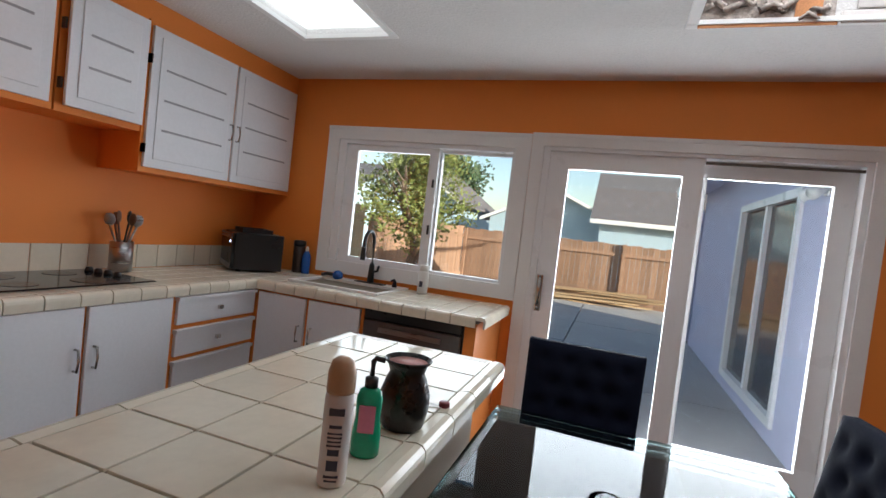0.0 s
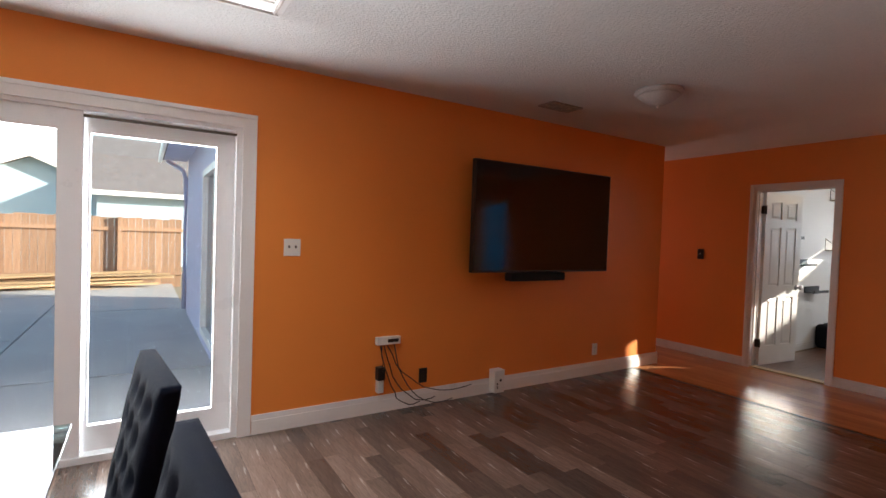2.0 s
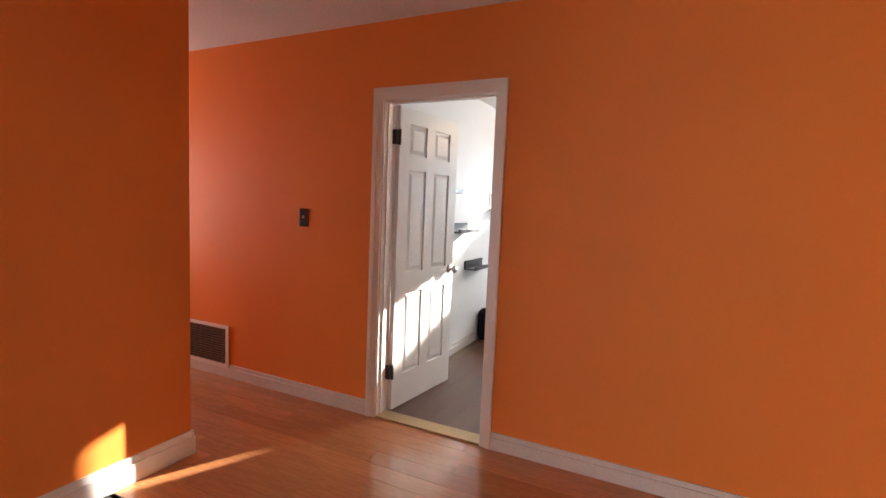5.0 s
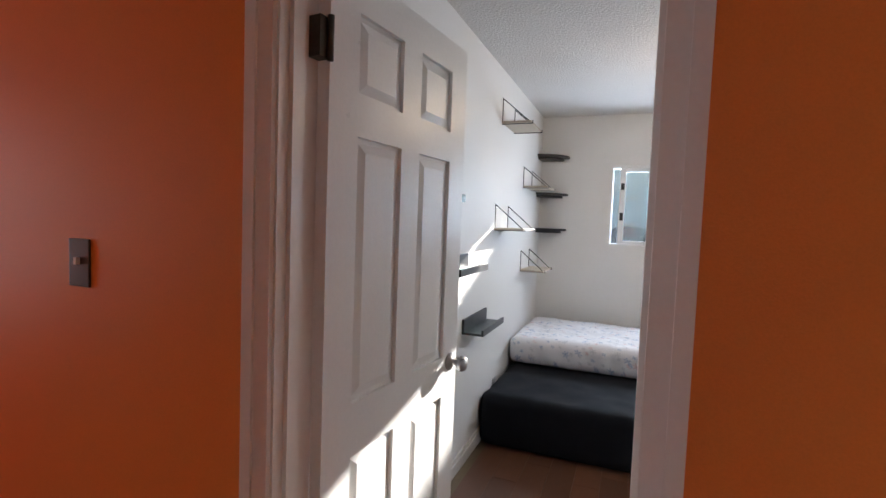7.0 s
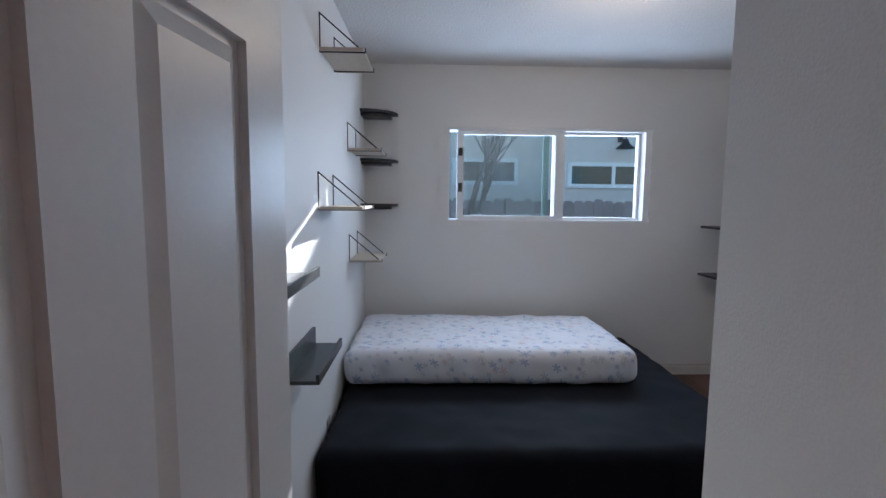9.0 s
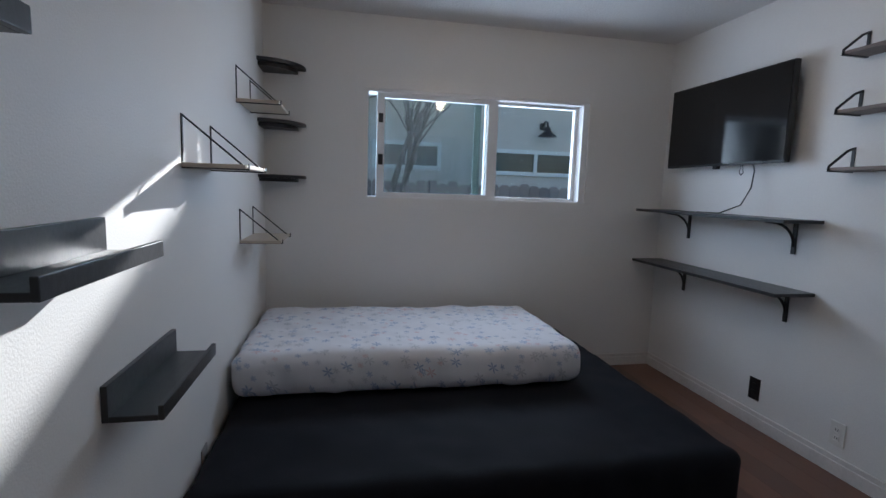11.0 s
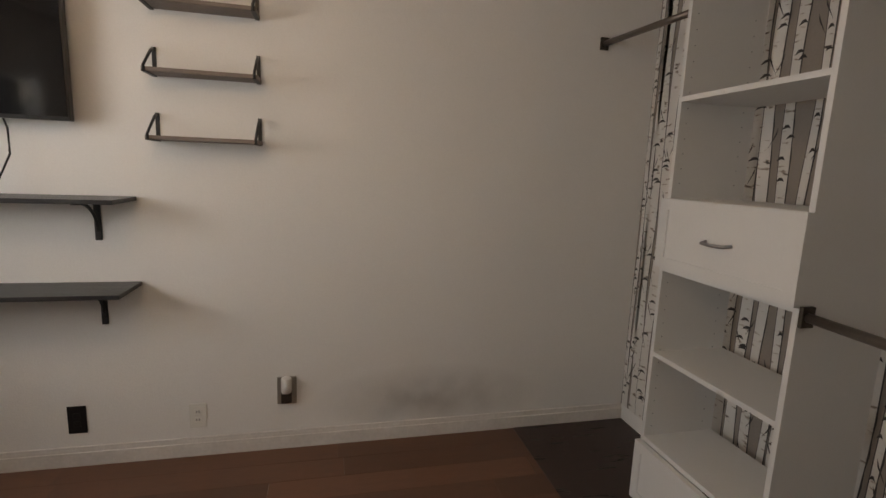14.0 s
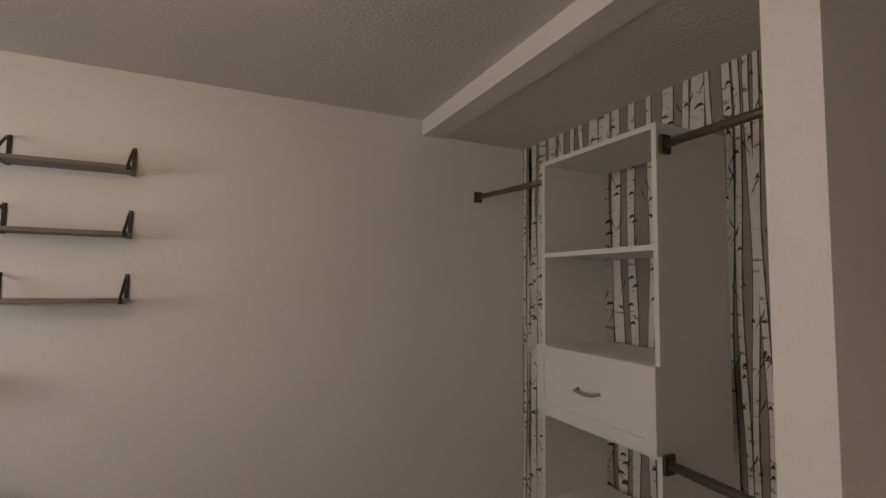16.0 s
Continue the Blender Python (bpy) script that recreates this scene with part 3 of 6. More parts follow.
# Assumed window, out of view, gives the added hall end lamp an opening.
hw = thing("window_3", "unseen white framed window added at the hallway end", "window", kind="structure")
part("window_frame", boxes((5.82, 5.88, 6.61, 6.73, 0.7, 2.1), (6.64, 6.7, 6.61, 6.73, 0.7, 2.1), (5.88, 6.64, 6.61, 6.73, 0.7, 0.76), (5.88, 6.64, 6.61, 6.73, 2.04, 2.1)), VINYL, hw)
hw.matrix_world = pose(0.16, 0, 0)
part("pane", boxes((5.88, 6.64, 6.70, 6.706, 0.76, 2.04)), PANE, hw).visible_shadow = False

# ---- skylights ----
shaft = thing("skylight_shaft", "skylight shaft lined with peeling white brick-pattern panels", "skylight", kind="structure")
x0, x1, y0, y1, zt = 0.37, 1.47, 1.75, 3.19, 3.3
part("shaft_wall", boxes((x0 - 0.05, x0 - 0.002, y0, y1, 2.75, zt), (x1 + 0.002, x1 + 0.05, y0, y1, 2.75, zt), (x0, x1, y0 - 0.05, y0, 2.75, zt), (x0, x1, y1, y1 + 0.05, 2.75, zt)), SHAFT_OLD, shaft)
part("old_lining", boxes((x0 + 0.02, x0 + 0.55, y1 - 0.008, y1 - 0.002, 2.47, zt)), SHAFT_OLD, shaft, "torn lining showing brown patches")
part("bare_board", boxes((x0 + 0.40, x0 + 0.50, y1 - 0.014, y1 - 0.008, 2.48, 2.9), (x0 + 0.02, x0 + 0.56, y1 - 0.014, y1 - 0.008, 2.465, 2.49)), RUST, shaft, "bare orange board")
part("rim", boxes((x0 - 0.03, x1 + 0.03, y1 - 0.02, y1 + 0.03, 2.478, 2.502), (x1 - 0.02, x1 + 0.03, y0, y1 - 0.02, 2.478, 2.502), (x0 - 0.03, x0 + 0.02, y0, y1 - 0.02, 2.478, 2.502), (x0 + 0.02, x1 - 0.02, y0 - 0.03, y0 + 0.02, 2.478, 2.502), bevel=0.004), WHITE, shaft)
g = part("dome", boxes((x0 - 0.05, x1 + 0.05, y0 - 0.05, y1 + 0.05, zt, zt + 0.01)), PANE, shaft)
g.visible_shadow = False
crumple = random.Random(9)
for i in range(26):
    pts = []
    px, pz = x0 + 0.04 + crumple.random() * 0.46, 2.50 + crumple.random() * 0.35
    for j in range(5):
        pts.append((px, y1 - 0.012 - crumple.random() * 0.03, pz))
        px, pz = px + crumple.uniform(-0.05, 0.05), pz + crumple.uniform(-0.02, 0.05)
    part("torn_strip", tube(pts, crumple.uniform(0.008, 0.018), 5), SHAFT_OLD, shaft)
bm = boxes((-0.088, 0.088, -0.006, 0.006, -0.028, 0.028), bevel=0.008)
brick_mesh = mesh_of("brick", bm, SHAFT)
for side in range(2):
    for r in range(9):
        for c in range(3 if side == 0 else 8):
            ob = new("brick", brick_mesh)
            ob.parent = shaft
            off = 0.09 * (r % 2)
            if side == 0:
                ob.matrix_world = pose(x0 + 0.66 + c * 0.182 + off * 0.6, y1 - 0.006, 2.50 + r * 0.062)
            else:
                ob.matrix_world = pose(x1 - 0.006, y0 + 0.08 + c * 0.182 - off, 2.50 + r * 0.062, 0, 0, 90)
kl = thing("skylight_kitchen", "bright frosted skylight panel in the kitchen ceiling", "skylight", kind="structure")
part("diffuser", boxes((-1.80, -1.22, 1.96, 3.12, 2.50, 2.51)), LIGHT_PANEL, kl).visible_shadow = False
kl.matrix_world = pose(0, 0.09, 0.04)
part("frame", boxes((-1.84, -1.80, 1.92, 3.16, 2.44, 2.465), (-1.22, -1.18, 1.92, 3.16, 2.44, 2.465), (-1.80, -1.22, 3.12, 3.16, 2.44, 2.465), (-1.80, -1.22, 1.92, 1.96, 2.44, 2.465)), WHITE, kl)
# Added lid, out of view, shuts the sky off above the glowing diffuser.
structure("skylight_box", boxes((-1.87, -1.15, 2.0, 3.3, 2.8, 2.83)), WHITE, "unseen cover added above the kitchen skylight", "skylight")


# ---- kitchen ----
ZC, XF, YF = 0.925, -2.06, 3.30        # counter top, front of the cooking side, front of the sink side


def pull(parent, p, axis="z", out=(1, 0, 0), length=0.10, material=NICKEL):
    """A bowed bar handle at p."""
    a = Vector({"x": (1, 0, 0), "y": (0, 1, 0), "z": (0, 0, 1)}[axis])
    o, p = Vector(out), Vector(p)
    pts = [p - a * length / 2, p - a * length / 2 + o * 0.022, p + o * 0.03, p + a * length / 2 + o * 0.022, p + a * length / 2]
    part("handle", tube(pts, 0.006), material, parent, "bowed metal handle")


def louvre_door(parent, y0, y1, z0, z1, x, slots):
    """A raised door on the plane x with grooves across it."""
    d = part("door", boxes((x, x + 0.02, y0, y1, z0, z1), bevel=0.004), CAB, parent)
    part("raised_panel", boxes((x + 0.02, x + 0.026, y0 + 0.05, y1 - 0.05, z0 + 0.05, z1 - 0.05), bevel=0.004), CAB, d)
    for i in range(slots):
        z = z0 + 0.05 + (z1 - z0 - 0.1) * (i + 1) / (slots + 1)
        part("groove", boxes((x + 0.0255, x + 0.0275, y0 + 0.09, y1 - 0.09, z - 0.006, z + 0.006)), GROOVE, d)
    return d


def upper(y0, y1, z0, doors, slots, label, ajar=0):
    u = thing("wall_cabinet", label, "cabinet", "kitchen wall cabinets")
    part("body", boxes((WX, -2.42, y0, y1, z0 - 0.03, 2.38)), ORANGE, u, "orange painted carcass")
    w = (y1 - y0 - 0.02) / doors
    for i in range(doors):
        d = louvre_door(u, y0 + 0.015 + i * w, y0 + w - 0.005 + i * w, z0, 2.35, -2.418 + ajar, slots)
        if doors == 2:
            pull(u, (-2.397, y0 + w + (0.035 if i else -0.03), z0 + 0.33))
        for zh in (z0 + 0.08, 2.14):
            part("hinge", boxes((-2.42, -2.392, y0 + 0.004, y0 + 0.014, zh, zh + 0.05)), BRONZE, u)
    return u


upper(2.66, 3.99, 1.56, 2, 3, "orange wall cabinet with two white grooved doors")
upper(2.21, 2.65, 1.78, 1, 2, "short orange wall cabinet with a white grooved door ajar", 0.03)
upper(1.79, 2.20, 1.78, 1, 2, "short orange wall cabinet with a white grooved door")

tower = thing("oven_tower", "tall orange oven cabinet with white upper door", "cabinet")
part("body", boxes((WX, -2.12, 0.9, 1.72, 0.0, 0.35), (WX, -2.12, 1.66, 1.72, 0.35, 2.33), (WX, -2.12, 0.9, 0.96, 0.35, 2.33), (WX, -2.12, 0.96, 1.66, 1.66, 2.33)), ORANGE, tower)
louvre_door(tower, 0.98, 1.66, 1.74, 2.30, -2.118, 3)
oven = thing("wall_oven", "stainless double wall oven with black glass doors", "oven")
part("body", boxes((WX + 0.05, -2.12, 0.965, 1.655, 0.355, 1.655)), DARK_STEEL, oven)
part("control_panel", boxes((-2.12, -2.09, 0.965, 1.655, 1.47, 1.65), bevel=0.004), STEEL, oven)
part("display", boxes((-2.092, -2.086, 1.1, 1.6, 1.51, 1.61)), BLACK_PLASTIC, oven)
for z0, z1 in ((0.94, 1.45), (0.37, 0.92)):
    d = part("oven_door", boxes((-2.12, -2.085, 0.965, 1.655, z0, z1), bevel=0.006), STEEL, oven)
    part("door_glass", boxes((-2.086, -2.082, 1.05, 1.57, z0 + 0.07, z1 - 0.12)), SCREEN, d)
    part("handle", tube([(-2.085, 1.03, z1 - 0.06), (-2.05, 1.03, z1 - 0.06), (-2.05, 1.59, z1 - 0.06), (-2.085, 1.59, z1 - 0.06)], 0.011), STEEL, d)


def flat_door(parent, rect, facing, material=CAB):
    a0, a1, z0, z1 = rect
    if facing == "x":
        return part("door", boxes((XF - 0.028, XF - 0.008, a0, a1, z0, z1), bevel=0.003), material, parent)
    return part("door", boxes((a0, a1, YF + 0.008, YF + 0.028, z0, z1), bevel=0.003), material, parent)


base = thing("base_cabinet", "orange base cabinet with two flat white doors", "cabinet", "kitchen base cabinets")
part("body", boxes((WX, XF - 0.03, 1.722, 2.68, 0.10, ZC - 0.045), (WX, XF - 0.09, 1.722, 2.68, 0, 0.10)), ORANGE, base)
flat_door(base, (1.765, 2.195, 0.16, 0.86), "x")
flat_door(base, (2.215, 2.665, 0.16, 0.86), "x")
pull(base, (XF - 0.008, 2.165, 0.62))
pull(base, (XF - 0.008, 2.25, 0.62))
part("hinge", boxes((XF - 0.03, XF - 0.004, 1.745, 1.765, 0.73, 0.79)), BRONZE, base)
dr = thing("drawer_cabinet", "orange base cabinet with three white drawers", "cabinet", "kitchen base cabinets")
part("body", boxes((WX, XF - 0.03, 2.682, 3.40, 0.10, ZC - 0.045), (WX, XF - 0.09, 2.682, 3.40, 0, 0.10)), ORANGE, dr)
for z0, z1 in ((0.70, 0.85), (0.52, 0.665), (0.16, 0.485)):
    d = part("drawer", boxes((XF - 0.03, XF - 0.008, 2.70, 3.31, z0, z1), bevel=0.004), CAB, dr)
    part("lip", boxes((XF - 0.03, XF + 0.004, 2.695, 3.315, z1 - 0.012, z1 + 0.008)), CAB, d)
    part("knob", boxes((XF - 0.008, XF + 0.014, 2.985, 3.015, (z0 + z1) / 2 - 0.012, (z0 + z1) / 2 + 0.012), bevel=0.004), NICKEL, d)
sb = thing("sink_cabinet", "orange sink cabinet with two flat white doors", "cabinet", "kitchen base cabinets")
part("body", boxes((XF - 0.028, -1.25, YF + 0.03, Yw, 0.10, ZC - 0.045), (XF - 0.028, -1.25, YF + 0.09, Yw, 0, 0.10)), ORANGE, sb)
flat_door(sb, (-2.04, -1.67, 0.16, 0.85), "y")
flat_door(sb, (-1.645, -1.27, 0.16, 0.85), "y")
pull(sb, (-1.705, YF + 0.008, 0.62), "z", (0, -1, 0))
pull(sb, (-1.61, YF + 0.008, 0.62), "z", (0, -1, 0))
dw = thing("dishwasher", "dark stainless dishwasher below the tiled counter", "dishwasher")
part("body", boxes((-1.245, -0.60, YF + 0.03, Yw, 0.10, ZC - 0.046), (-1.245, -0.60, YF + 0.09, Yw, 0.0, 0.10)), BLACK_PLASTIC, dw)
part("door", boxes((-1.235, -0.61, YF, YF + 0.03, 0.12, 0.80), bevel=0.006), DARK_STEEL, dw)
part("control_strip", boxes((-1.235, -0.61, YF + 0.004, YF + 0.03, 0.81, 0.87), bevel=0.004), BLACK_PLASTIC, dw)
part("handle", boxes((-1.12, -0.72, YF - 0.03, YF - 0.012, 0.74, 0.77), (-1.10, -1.08, YF - 0.014, YF, 0.745, 0.765), (-0.76, -0.74, YF - 0.014, YF, 0.745, 0.765), bevel=0.004), STEEL, dw)
structure("counter_end_panel", boxes((-0.598, -0.53, YF + 0.03, Yw, 0.0, ZC - 0.046)), ORANGE, "orange end panel of the counter", "panel")


def tile_run(parent, xs, ys, z, t=0.010, gap=0.008, material=TILE):
    """Square tiles between the grid lines xs and ys, proud of their bed."""
    cache = {}
    for xa, xb in zip(xs, xs[1:]):
        for ya, yb in zip(ys, ys[1:]):
            key = (round(xb - xa, 3), round(yb - ya, 3))
            if key not in cache:
                w, d = key[0] / 2 - gap / 2, key[1] / 2 - gap / 2
                cache[key] = mesh_of("tile", boxes((-w, w, -d, d, 0, t), bevel=0.0025), material)
            ob = new("tile", cache[key])
            ob.parent = parent
            ob.matrix_world = pose((xa + xb) / 2, (ya + yb) / 2, z)


def nose_run(parent, a, b, n, axis, fixed, side, z):
    """Rounded edge tiles along a counter front."""
    step = (b - a) / n
    w = step / 2 - 0.003
    prof = [(0.0, 0.012), (0.030, 0.016), (0.046, 0.013), (0.056, 0.002), (0.058, -0.010), (0.056, -0.046), (0.050, -0.050), (0.044, -0.046), (0.044, -0.008), (0.0, -0.004)]
    bm = prism([(side * u, v) for u, v in prof], "x" if axis == "y_front" else "y", -w, w) if axis == "y_front" else prism([(side * u, v) for u, v in prof], "y", -w, w)
    me = mesh_of("edge_tile", bm, TILE)
    for i in range(n):
        ob = new("edge_tile", me)
        ob.parent = parent
        c = a + (i + 0.5) * step
        ob.matrix_world = pose(c, fixed, z) if axis == "y_front" else pose(fixed, c, z)


def steps(a, b, n):
    return [a + (b - a) * i / n for i in range(n + 1)]


cnt = thing("counter", "cream tiled kitchen counter with rounded edge tiles", "counter")
part("bed", boxes((WX, XF - 0.058, 1.722, Yw, ZC - 0.045, ZC - 0.008), (XF - 0.058, -0.53, YF + 0.058, Yw, ZC - 0.045, ZC - 0.008)), GROUT, cnt)
tile_run(cnt, steps(WX + 0.012, XF - 0.056, 4), steps(1.725, YF + 0.056, 11), ZC - 0.009)
tile_run(cnt, steps(WX + 0.012, XF - 0.056, 4), steps(YF + 0.056, Yw - 0.004, 4), ZC - 0.009)
tile_run(cnt, steps(XF - 0.056, -1.95, 1), steps(YF + 0.056, Yw - 0.004, 4), ZC - 0.009)
tile_run(cnt, steps(-1.25, -0.53, 5), steps(YF + 0.056, Yw - 0.004, 4), ZC - 0.009)
tile_run(cnt, steps(-1.95, -1.25, 5), steps(YF + 0.056, YF + 0.14, 1), ZC - 0.009)
nose_run(cnt, 1.725, YF + 0.05, 11, "x_front", XF - 0.056, 1, ZC - 0.012)
nose_run(cnt, XF, -0.53, 10, "y_front", YF + 0.056, -1, ZC - 0.012)
nose_run(cnt, YF, Yw - 0.03, 4, "x_front", -0.53, 1, ZC - 0.012)
bs = [(y, y + 0.15) for y in np.arange(1.74, 3.9, 0.152)]
bmesh_tile = mesh_of("backsplash_tile", boxes((0, 0.010, -0.0735, 0.0735, 0, 0.15), bevel=0.003), TILE)
for a, b_ in bs:
    ob = new("backsplash_tile", bmesh_tile)
    ob.parent = cnt
    ob.matrix_world = pose(WX + 0.001, (a + b_) / 2, ZC + 0.002)
sink = thing("sink", "white drop-in kitchen sink with low rim", "sink")
part("basin", boxes((-1.95, -1.25, 3.48, 3.51, ZC - 0.2, ZC + 0.012), (-1.95, -1.25, 3.86, 3.99, ZC - 0.2, ZC + 0.012), (-1.95, -1.92, 3.51, 3.86, ZC - 0.2, ZC + 0.012), (-1.28, -1.25, 3.51, 3.86, ZC - 0.2, ZC + 0.012), (-1.92, -1.28, 3.51, 3.86, ZC - 0.2, ZC - 0.185), bevel=0.004), PLASTIC_W, sink)
fa = thing("kitchen_faucet", "matte black gooseneck kitchen faucet", "faucet", at=(-1.53, 3.90, ZC + 0.012))
part("base_plate", boxes((-0.12, 0.12, -0.028, 0.028, 0, 0.008), bevel=0.003), BLACK, fa)
part("body", lathe([(0.026, 0.008), (0.024, 0.05), (0.020, 0.13), (0.016, 0.15)], 18), BLACK, fa)
arc = [(0, 0, 0.13), (0, 0, 0.30)] + [(0.0, -0.075 + 0.075 * math.cos(a), 0.30 + 0.09 * math.sin(a)) for a in np.linspace(0.2, math.pi, 10)] + [(0, -0.152, 0.27)]
part("spout", tube(arc, 0.0125, 12), BLACK, fa)
part("spray_head", tube([(0, -0.152, 0.275), (0, -0.156, 0.18)], 0.017, 12, 1.15), BLACK, fa)
part("lever", tube([(0.02, 0, 0.09), (0.055, -0.01, 0.10), (0.065, -0.015, 0.14)], 0.009), BLACK, fa)
sp = thing("soap_pump", "black built-in soap dispenser beside the faucet", "soap dispenser", at=(-1.33, 3.90, ZC + 0.012))
part("body", lathe([(0.018, 0), (0.016, 0.03), (0.010, 0.05)], 14), BLACK, sp)
part("spout", tube([(0, 0, 0.045), (0, -0.01, 0.055), (0, -0.055, 0.05)], 0.009), BLACK, sp)
jar = thing("lotion_bottle", "white plastic bottle standing by the window", "bottle", at=(-1.10, 3.88, ZC + 0.003))
part("body", lathe([(0.036, 0), (0.038, 0.01), (0.038, 0.15), (0.030, 0.165)], 18), PLASTIC_W, jar)
part("cap", lathe([(0.034, 0.163), (0.034, 0.20), (0.028, 0.205)], 18), PLASTIC_W, jar)
part("label", boxes((-0.012, 0.012, -0.040, -0.037, 0.05, 0.09)), INK, jar)
mug = thing("dish_brush", "blue scrubbing brush lying by the sink", "brush", at=(-1.80, 3.88, ZC + 0.003))
part("bristles", lathe([(0.015, 0), (0.035, 0.01), (0.042, 0.035), (0.03, 0.06), (0.01, 0.07)], 14), BLUE_LIQUID, mug)
part("handle", tube([(-0.03, 0, 0.03), (-0.10, 0.01, 0.035), (-0.15, 0.02, 0.02)], 0.014), BLACK_PLASTIC, mug)
dsh = thing("dish_soap", "clear bottle with blue dish soap", "bottle", at=(-2.13, 3.93, ZC + 0.003))
part("body", lathe([(0.03, 0), (0.032, 0.02), (0.032, 0.14), (0.018, 0.17), (0.012, 0.18)], 16), BLUE_LIQUID, dsh)
part("cap", lathe([(0.013, 0.178), (0.013, 0.20), (0.006, 0.215)], 12), PLASTIC_W, dsh)
tin = thing("coffee_jar", "dark jar standing beside the microwave", "jar", at=(-2.21, 3.94, ZC + 0.003))
part("body", lathe([(0.045, 0), (0.047, 0.01), (0.047, 0.2), (0.04, 0.21)], 18), mat("smoked_plastic", (0.05, 0.035, 0.03), 0.25), tin)
part("lid", lathe([(0.044, 0.208), (0.048, 0.212), (0.048, 0.25), (0.04, 0.255)], 18), BLACK_PLASTIC, tin)

mw = thing("microwave", "black microwave oven with stainless trim and clock", "microwave", at=(-2.50, 3.72, ZC + 0.003), rz=-37)
part("body", boxes((-0.25, 0.25, -0.16, 0.18, 0.012, 0.28), bevel=0.006), BLACK_PLASTIC, mw)
d = part("door", boxes((-0.25, 0.12, -0.185, -0.16, 0.02, 0.275), bevel=0.004), SCREEN, mw)
part("trim", boxes((-0.25, 0.25, -0.19, -0.186, 0.235, 0.275), (-0.25, 0.25, -0.19, -0.186, 0.02, 0.055)), STEEL, mw, "stainless trim strip")
part("control_panel", boxes((0.122, 0.25, -0.185, -0.16, 0.02, 0.275), bevel=0.004), SCREEN, mw)
part("clock", boxes((0.17, 0.205, -0.1865, -0.185, 0.205, 0.222)), glow("clock_digits", (0.55, 0.75, 1.0), 2.5), mw, "lit clock digits")
for x in (-0.2, 0.2):
    for y in (-0.12, 0.14):
        part("foot", boxes((x - 0.015, x + 0.015, y - 0.015, y + 0.015, 0, 0.013)), BLACK_PLASTIC, mw)
tray = thing("tray", "black tray lying on the microwave", "tray", at=(-2.52, 3.74, ZC + 0.284), rz=-37)
part("base", boxes((-0.14, 0.16, -0.10, 0.12, 0, 0.006), bevel=0.002), BLACK_PLASTIC, tray)
part("rim", boxes((-0.14, 0.16, -0.10, -0.092, 0.006, 0.03), (-0.14, 0.16, 0.112, 0.12, 0.006, 0.03), (-0.14, -0.132, -0.092, 0.112, 0.006, 0.03), (0.152, 0.16, -0.092, 0.112, 0.006, 0.03)), BLACK_PLASTIC, tray)
ck = thing("cooktop", "black glass electric cooktop with four knobs", "cooktop")
part("glass", boxes((-2.70, -2.20, 1.86, 2.66, ZC + 0.003, ZC + 0.011), bevel=0.003), mat("cooktop_glass", (0.010, 0.010, 0.011), 0.07, vary=0.1, bump=0), ck)
for x, y, r in ((-2.57, 2.08, 0.10), (-2.33, 2.07, 0.075), (-2.58, 2.40, 0.075), (-2.32, 2.40, 0.10)):
    k = lathe([(r, 0), (r, 0.0012), (r - 0.004, 0.0012)], 28)
    k.transform(Matrix.Translation((x, y, ZC + 0.011)))
    part("heating_ring", k, mat("grey_ring_print", (0.035, 0.035, 0.037), 0.2, bump=0), ck)
for i in range(4):
    k = lathe([(0.021, 0), (0.021, 0.006), (0.017, 0.02), (0.015, 0.024)], 16)
    k.transform(Matrix.Translation((-2.62 + i * 0.075, 2.58, ZC + 0.011)))
    part("knob", k, BLACK_PLASTIC, ck)
cr = thing("utensil_crock", "stainless crock holding cooking utensils", "utensil holder", at=(-2.62, 2.76, ZC + 0.003))
part("crock", lathe([(0.062, 0), (0.062, 0.18), (0.058, 0.18), (0.057, 0.01)], 22), STEEL, cr)
rr = random.Random(4)
for i, mtl in enumerate((WOOD_SPOON, STEEL, BLACK_PLASTIC, WOOD_SPOON, STEEL, WOOD_SPOON)):
    a = i * 1.05
    tip = Vector((0.07 * math.cos(a), 0.07 * math.sin(a), rr.uniform(0.27, 0.33)))
    part("utensil_handle", tube([(0.02 * math.cos(a + 3), 0.02 * math.sin(a + 3), 0.02), tip], 0.006), mtl, cr)
    sbm = lathe([(0.006, -0.035), (0.024, -0.02), (0.030, 0.0), (0.026, 0.025), (0.010, 0.04)], 12)
    bmesh.ops.scale(sbm, vec=(1, 0.3, 1), verts=sbm.verts)
    sbm.transform(Matrix.Translation(tip + Vector((0, 0, 0.03))) @ Euler((0, 0.2, a)).to_matrix().to_4x4())
    part("utensil_head", sbm, mtl, cr)

# island
ZI = 0.868
isl = thing("kitchen_island", "kitchen island with a cream tiled top", "island")
part("base", boxes((-0.90, -0.31, 0.75, 2.57, 0.0, ZI - 0.05)), mat("beige_island_side", (0.50, 0.40, 0.30), 0.5, vary=0.08), isl)
part("bed", boxes((-0.925, -0.275, 0.66, 2.62, ZI - 0.05, ZI - 0.008)), GROUT, isl)
tile_run(isl, steps(-0.925, -0.275, 3), steps(0.66, 2.62, 9), ZI - 0.009)
nose_run(isl, 0.62, 2.66, 9, "x_front", -0.275, 1, ZI - 0.012)
nose_run(isl, 0.62, 2.66, 9, "x_front", -0.925, -1, ZI - 0.012)
nose_run(isl, -0.925, -0.275, 3, "y_front", 2.62, 1, ZI - 0.012)
nose_run(isl, -0.925, -0.275, 3, "y_front", 0.66, -1, ZI - 0.012)
